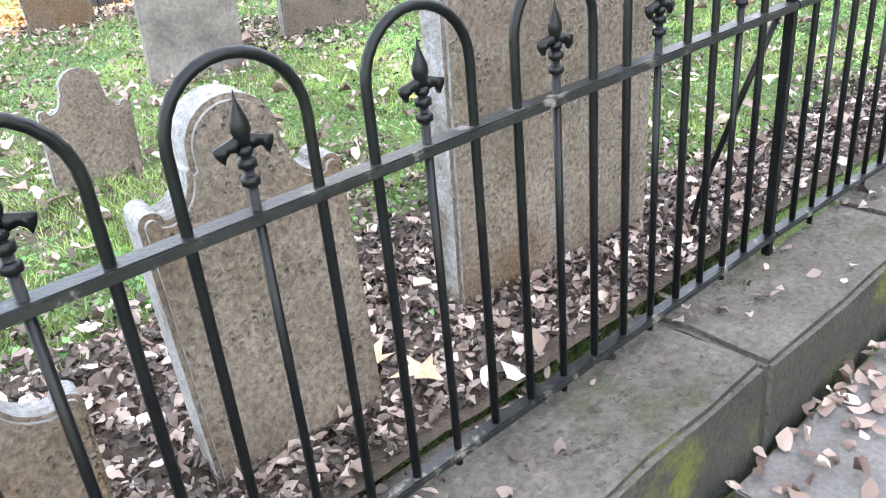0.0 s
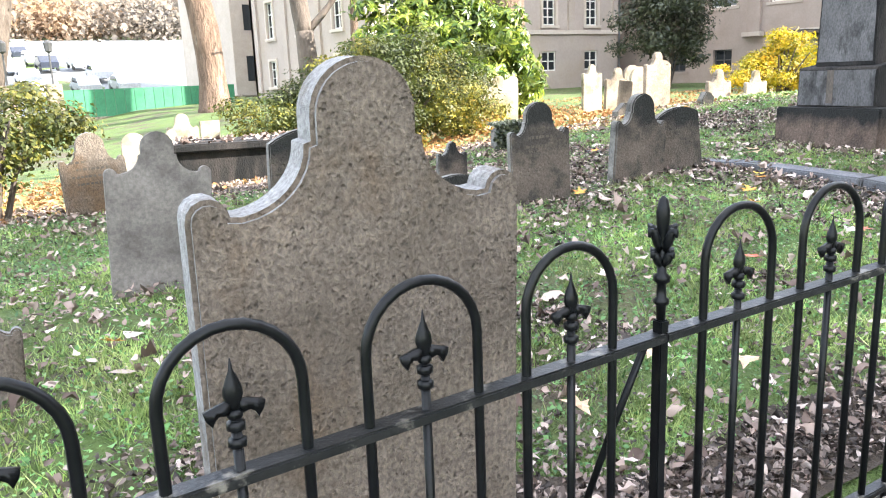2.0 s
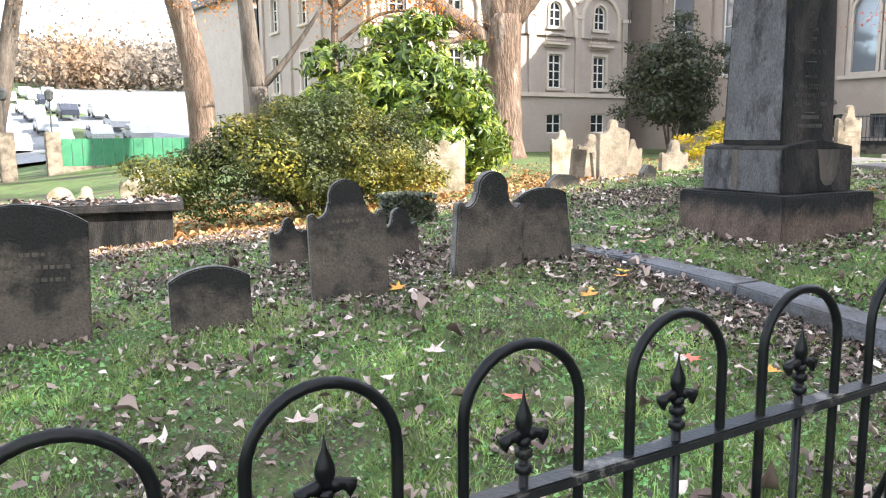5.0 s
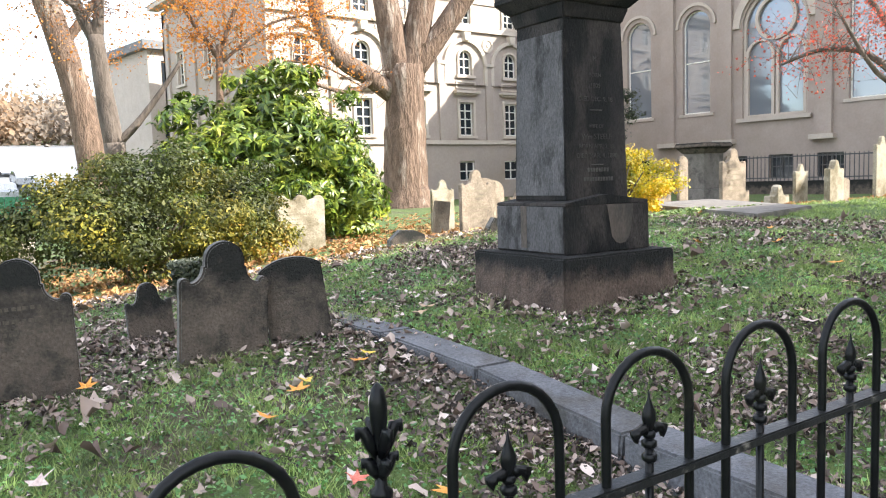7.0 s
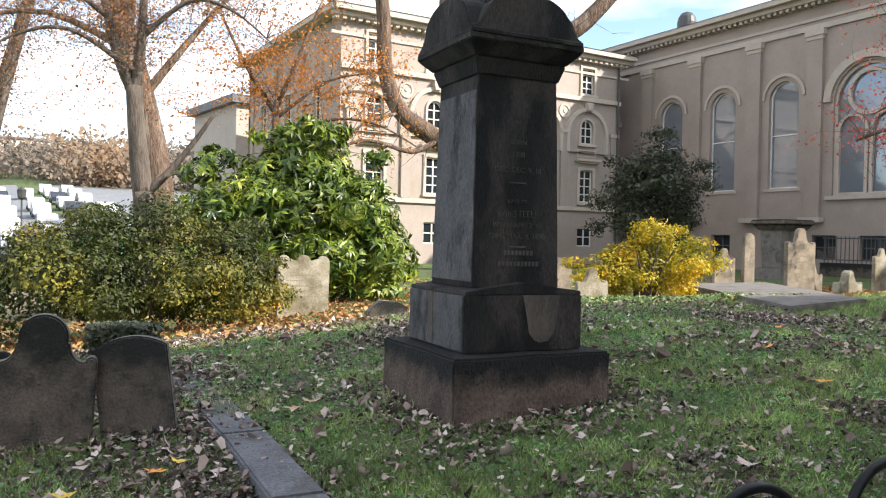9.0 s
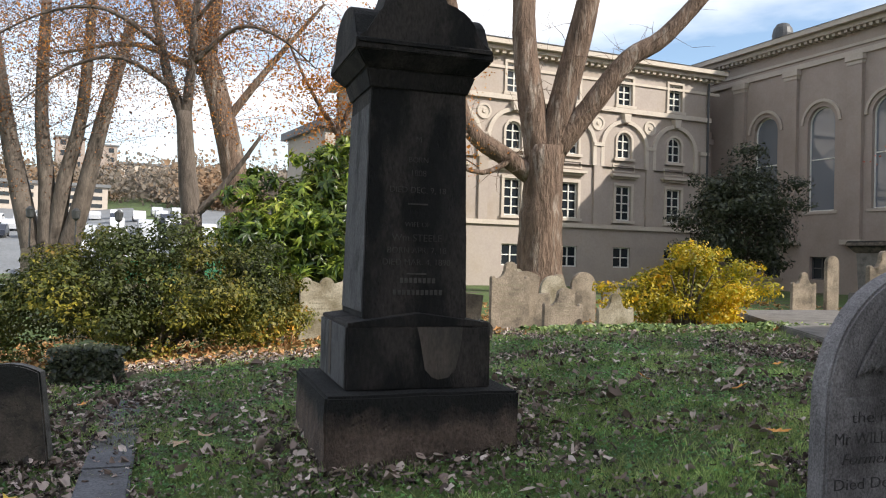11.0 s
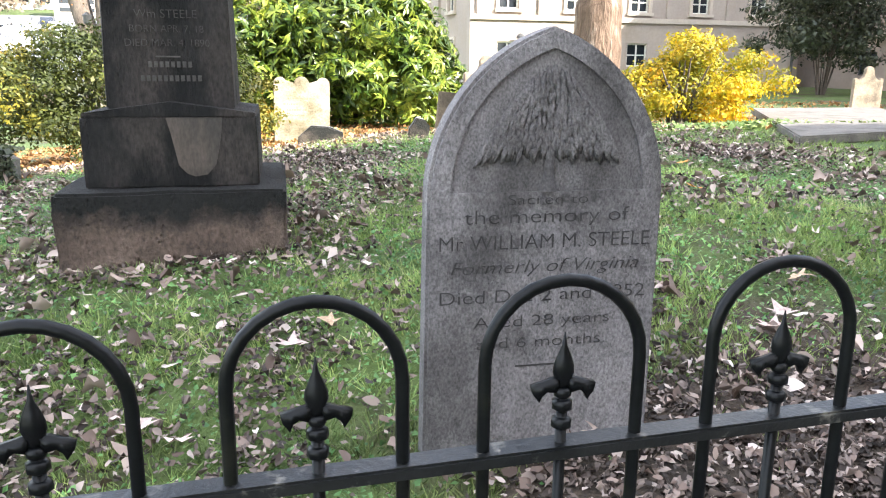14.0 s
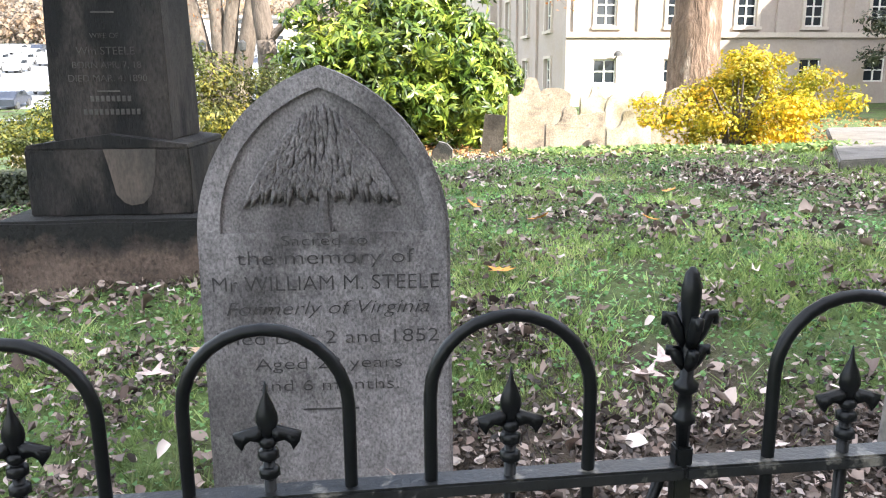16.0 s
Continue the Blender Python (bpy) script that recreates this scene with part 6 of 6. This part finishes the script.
P = scatter(-1.5, 15, 1.2, 8.0, 2400, rng, lambda d, l, c: np.where(d < 0.3, 0.0, 0.40 + 0.2 * l))
P[:, 2] += rng.uniform(0.040, 0.065, len(P))
pts, tri = leaf_set(P, np.array((0, 0, 1.0)) + rng.normal(size=P.shape) * 0.22, 0.085, 0.052, rng, 0.5, oval=True)
tagged(mesh_idx("fallen_leaves", pts, tri, L_LAWN, None), "large curled pale leaves lying on the grass", "leaves", kind="stuff")
# ivy over the low dark stone
P = np.stack([rng.uniform(-0.33, 0.33, 900), rng.uniform(-0.14, 0.14, 900), rng.uniform(0.0, 0.36, 900)], 1)
top = rng.random(900) < 0.35
P[top, 2] = 0.37 - 0.25 * P[top, 0] ** 2
P[~top, 1] = -0.125
P = P @ np.array(Matrix.Rotation(math.radians(-10), 3, "Z")).T + np.array((7.12, 7.35, gz(7.12, 7.35) - 0.01))
pts, tri = leaf_set(P, np.array((0, -0.7, 0.7)) + rng.normal(size=P.shape) * 0.4, 0.05, 0.042, rng, 0.3)
tagged(mesh_idx("ivy", pts, tri, L_DARK, None), "dark ivy climbing over a low headstone", "ivy", kind="stuff")


grass(-1.5, 13, 1.0, 5.5, 460000, 0.050, 0.0040, rng, "short green lawn grass among the headstones")
grass(-1.5, 17, 5.5, 11, 200000, 0.052, 0.0062, rng, "short green grass towards the far headstones")
grass(12, 32, 1.5, 14, 130000, 0.055, 0.010, rng, "sunlit lawn grass before the church")


def maple_leaf_mesh(seed):
    rnd = random.Random(seed)
    rad = [1.0, 0.42, 0.86, 0.36, 0.74, 0.30, 0.34, 0.30, 0.74, 0.36, 0.86, 0.42]
    bm = bmesh.new()
    c = bm.verts.new((0, 0, 0.006))
    v = []
    for i, r in enumerate(rad):
        a = 2 * math.pi * i / len(rad)
        v.append(bm.verts.new((0.072 * r * math.sin(a), 0.072 * r * math.cos(a), rnd.uniform(-0.004, 0.030) * r)))
    for i in range(len(v)):
        bm.faces.new((c, v[(i + 1) % len(v)], v[i]))
    me = bpy.data.meshes.new("maple_leaf")
    bm.to_mesh(me)
    bm.free()
    return me


def build_maples():
    looks = {"orange": surf("orange_fallen_maple", (0.62, 0.24, 0.04), (0.72, 0.36, 0.08), 20, 0.7, 0.2, 90), "tan": surf("tan_fallen_maple", (0.42, 0.28, 0.17), (0.55, 0.40, 0.28), 20, 0.7, 0.2, 90),
             "pale": surf("pale_pink_fallen_maple", (0.48, 0.35, 0.31), (0.60, 0.49, 0.45), 20, 0.7, 0.2, 90), "yellow": surf("yellow_fallen_maple", (0.68, 0.44, 0.05), (0.74, 0.54, 0.12), 20, 0.7, 0.2, 90),
             "red": surf("red_fallen_maple", (0.55, 0.12, 0.08), (0.66, 0.22, 0.16), 20, 0.7, 0.2, 90)}
    shapes = {k: maple_leaf_mesh(i) for i, k in enumerate(looks)}
    for k, me in shapes.items():
        me.materials.append(looks[k])
    rnd = random.Random(9)
    for look_, x, y in MAPLES:
        ob = new("maple_leaf", shapes[look_])
        s = rnd.uniform(1.0, 1.4)
        ob.matrix_basis = pose(x, y, lie(x, y) + 0.072, rnd.uniform(-8, 18), rnd.uniform(-10, 10), rnd.uniform(0, 360)) @ Matrix.Diagonal((s, s, s, 1))
        tagged(ob, look_ + " fallen maple leaf lying on the turf", "leaf", "fallen maple leaves")


MAPLES = [("orange", 6.19, 3.43), ("orange", 5.9, 3.17), ("red", 4.93, 2.56), ("yellow", 6.3, 3.55), ("pale", 3.99, 2.82), ("pale", 4.9, 3.21), ("red", 5.94, 2.43), ("orange", 6.21, 2.15), ("orange", 5.37, 4.42),
          ("orange", 10.9, 2.93), ("orange", 11.89, 3.42), ("tan", 7.83, 4.51), ("orange", 6.72, 3.7), ("yellow", 6.85, 3.78), ("pale", 8.83, 1.98), ("pale", 9.36, 2.32), ("tan", 9.54, 2.45), ("orange", 11.03, 4.32),
          ("orange", 11.28, 3.65), ("orange", 12.41, 4.38), ("pale", 11.22, 1.88), ("pale", 11.33, 1.95), ("tan", 3.74, 1.76), ("tan", 3.49, 2.06), ("orange", 7.1, 5.96), ("pale", 8.95, 1.86), ("tan", 7.68, 4.40), ("orange", 1.56, 3.54),
          ("tan", 1.05, 1.34), ("tan", 0.98, 1.48), ("tan", 11.6, 2.2), ("orange", 2.4, 2.9), ("tan", 2.9, 1.9), ("pale", 9.7, 1.15), ("pale", 8.7, 1.5), ("tan", 10.5, 2.6)]
build_maples()


# ---- distance beyond the churchyard ----
def build_green_fence():
    y = 44.0
    root = empty("green_fence", pose(8.0, y, gz(8.0, y)), "green boarded fence on a low stone wall with piers", "fence")
    part("wall", boxed(0, 9.0, -0.2, 0.2, -0.8, 0.35), M_STONE_TAN, root)
    M_GREEN = surf("green_fence_paint", (0.03, 0.16, 0.08), (0.05, 0.22, 0.11), 2, 0.6, 0.1, 20)
    for i in range(18):
        part("board", boxed(0.02 + i * 0.5, 0.49 + i * 0.5, -0.05, 0.05, 0.35, 1.75), M_GREEN, root)
    for x in (-0.35, -2.4, -4.5):
        pier = part("pier", boxed(x - 0.35, x + 0.35, -0.35, 0.35, -0.8, 2.1, 0.03), M_STONE_TAN, root)
        lamp = bmesh.new()
        tube(lamp, [(x, 0, 2.1), (x, 0, 3.6)], [0.05, 0.04], 6)
        lathe(lamp, [(0.05, 3.6), (0.18, 3.7), (0.22, 4.1), (0.05, 4.25)], 8, (x, 0))
        part("lamp_post", lamp, M_METAL, root)
    return root


build_green_fence()


def build_lot():
    bm = bmesh.new()
    xs, ys = np.linspace(-130, 60, 24), np.linspace(57, 168, 26)
    rows = [[bm.verts.new((x, y, gz(x, y) + 0.12)) for x in xs] for y in ys]
    for a, b in zip(rows, rows[1:]):
        for i in range(len(xs) - 1):
            bm.faces.new((a[i], a[i + 1], b[i + 1], b[i]))
    lot = surf("pale_concrete_lot", (0.17, 0.175, 0.18), (0.23, 0.235, 0.24), 0.3, 0.75, 0.0, 4)
    return tagged(part("parking_lot", bm, lot, None), "pale open parking lot across the street", "parking lot", kind="structure")


build_lot()


def build_car(body_mat, label):
    root = empty("car", pose(0, 0, 0), label, "car", "parked cars")
    prof = [(-2.1, 0.35), (2.1, 0.35), (2.15, 0.75), (1.3, 0.95), (0.75, 1.42), (-0.95, 1.45), (-1.6, 1.0), (-2.1, 0.9)]
    part("body", slab_from(prof, -0.85, 0.85, 0.06), body_mat, root)
    part("window", slab_from([(1.1, 0.98), (0.68, 1.36), (-0.9, 1.38), (-1.4, 1.02)], -0.862, 0.862), M_GLASS, root)
    for x in (-1.3, 1.3):
        for s in (-1, 1):
            bm = lathe(bmesh.new(), [(0.33, -0.1), (0.33, 0.1)], 12)
            bmesh.ops.rotate(bm, verts=bm.verts, matrix=Matrix.Rotation(math.pi / 2, 3, "X"))
            bmesh.ops.translate(bm, verts=bm.verts, vec=(x, s * 0.78, 0.33))
            part("wheel", bm, M_METAL, root)
    return root


def car_paint(name, c, rough=0.25):
    return surf(name, c, tuple(min(1, v * 1.1) for v in c), 2, rough, 0.0, 10, spec=0.7)


CARS = [build_car(car_paint("white_car_paint", (0.75, 0.75, 0.75)), "white car parked in the far lot"), build_car(car_paint("silver_car_paint", (0.45, 0.46, 0.48)), "silver car parked in the far lot"),
        build_car(car_paint("dark_car_paint", (0.03, 0.035, 0.05)), "dark car parked in the far lot")]
rnd = random.Random(31)
spots = [(x, y) for y in (70, 79, 88, 97, 108, 120, 132) for x in range(-46, 19, 3)]
rnd.shuffle(spots)
for i, (x, y) in enumerate(spots[:110]):
    m = pose(x, y, gz(x, y) + 0.12, math.degrees(math.atan(0.09)), 0, 0) @ pose(0, 0, 0, 0, 0, 90)
    k = rnd.choice((0, 0, 1, 1, 2))
    if i < 3:
        CARS[i].matrix_basis = m
    else:
        copy_thing(CARS[k], m)


def far_building(x, y, w, d, h, label, mat, floors):
    root = empty("far_building", pose(x, y, gz(x, y), 0, 0, 6), label, "building", "far town buildings")
    part("wall", boxed(-w / 2, w / 2, -d / 2, d / 2, -6, h), mat, root)
    part("roof", boxed(-w / 2 - 0.5, w / 2 + 0.5, -d / 2 - 0.5, d / 2 + 0.5, h, h + 0.6), M_ROOF, root)
    for f in range(floors):
        z = h * (f + 0.3) / floors
        n = max(2, int(w / 4))
        for i in range(n):
            xx = -w / 2 + w * (i + 0.5) / n
            part("window", boxed(xx - 1.0, xx + 1.0, -d / 2 - 0.06, -d / 2 - 0.003, z, z + h / floors * 0.5), M_GLASS, root)
    return root


far_building(-6, 172, 24, 12, 4.5, "long low pale concrete parking deck", M_TRIM_B, 3)
far_building(-38, 205, 30, 12, 7, "pale flat-roofed building on the far hillside", M_SASH, 2)
far_building(22, 260, 26, 12, 9, "distant pale block on the hillside", M_TRIM_A, 2)
far_building(-8, 330, 10, 10, 20, "distant grey tower block on the skyline", M_WALL_B, 5)
far_building(4, 335, 9, 9, 18, "distant grey tower block beside another", M_WALL_B, 5)
far_building(-60, 300, 40, 14, 8, "distant white industrial shed", M_SASH, 1)
far_building(25.5, 62, 8, 9, 11, "tall plain pale building behind the hall", M_TRIM_B, 3)


def build_woods():
    rng = np.random.default_rng(77)
    C, Nn = [], []
    for _ in range(1500):
        y = 165 + 460 * rng.random() ** 1.4
        x = rng.uniform(-0.55, 0.35) * y
        if y < 200 and -30 < x < 20:
            continue
        h = rng.uniform(5, 11)
        z = gz(x, y)
        p = rng.normal(size=(150, 3)) * np.array((h * 0.5, h * 0.5, h * 0.30)) + np.array((x, y, z + h * 0.5))
        C.append(p)
    C = np.concatenate(C)
    pts, tri = leaf_set(C, rng.normal(size=C.shape) + np.array((0, -0.9, 0.6)), 1.0, 0.85, rng, 0.3)
    return tagged(mesh_idx("far_woods", pts, tri, L_WOODS, None), "brown and russet autumn woods on the far hillside", "woods", kind="stuff")


build_woods()


# ---- railing and lamp by the buildings ----
def build_church_railing():
    root = empty("church_railing", pose(39.5, 13.6, gz(39.5, 13.6)), "dark iron railing on a low wall before the church basement", "railing")
    part("wall", boxed(-0.2, 0.2, 0, 8.2, -0.4, 0.62, 0.02), M_STONE_DARK, root)
    part("top_rail", boxed(-0.03, 0.03, 0, 8.2, 1.72, 1.78), M_METAL, root)
    part("bottom_rail", boxed(-0.03, 0.03, 0, 8.2, 0.74, 0.79), M_METAL, root)
    first = part("bar", tube(bmesh.new(), [(0, 0, 0.60), (0, 0, 1.85)], [0.022, 0.018], 6), M_METAL, root)
    first.matrix_basis = pose(0, 0.1, 0)
    for i in range(1, 41):
        ob = new("bar", first.data)
        ob.parent, ob.matrix_basis = root, pose(0, 0.1 + i * 0.2, 0)
    return root


build_church_railing()


def build_wall_lamp():
    root = empty("wall_lamp", pose(23.75, 36.0, 2.95), "dark bracket lamp fixed to the hall wall", "lamp")
    part("bracket", tube(bmesh.new(), [(0, 0.02, -0.25), (0, -0.25, -0.12), (0, -0.38, 0.02)], [0.04, 0.035, 0.03], 6), M_METAL, root)
    part("shade", lathe(bmesh.new(), [(0.22, -0.12), (0.20, 0.0), (0.10, 0.10), (0.03, 0.14)], 12, (0, -0.40)), M_METAL, root)
    return root


build_wall_lamp()
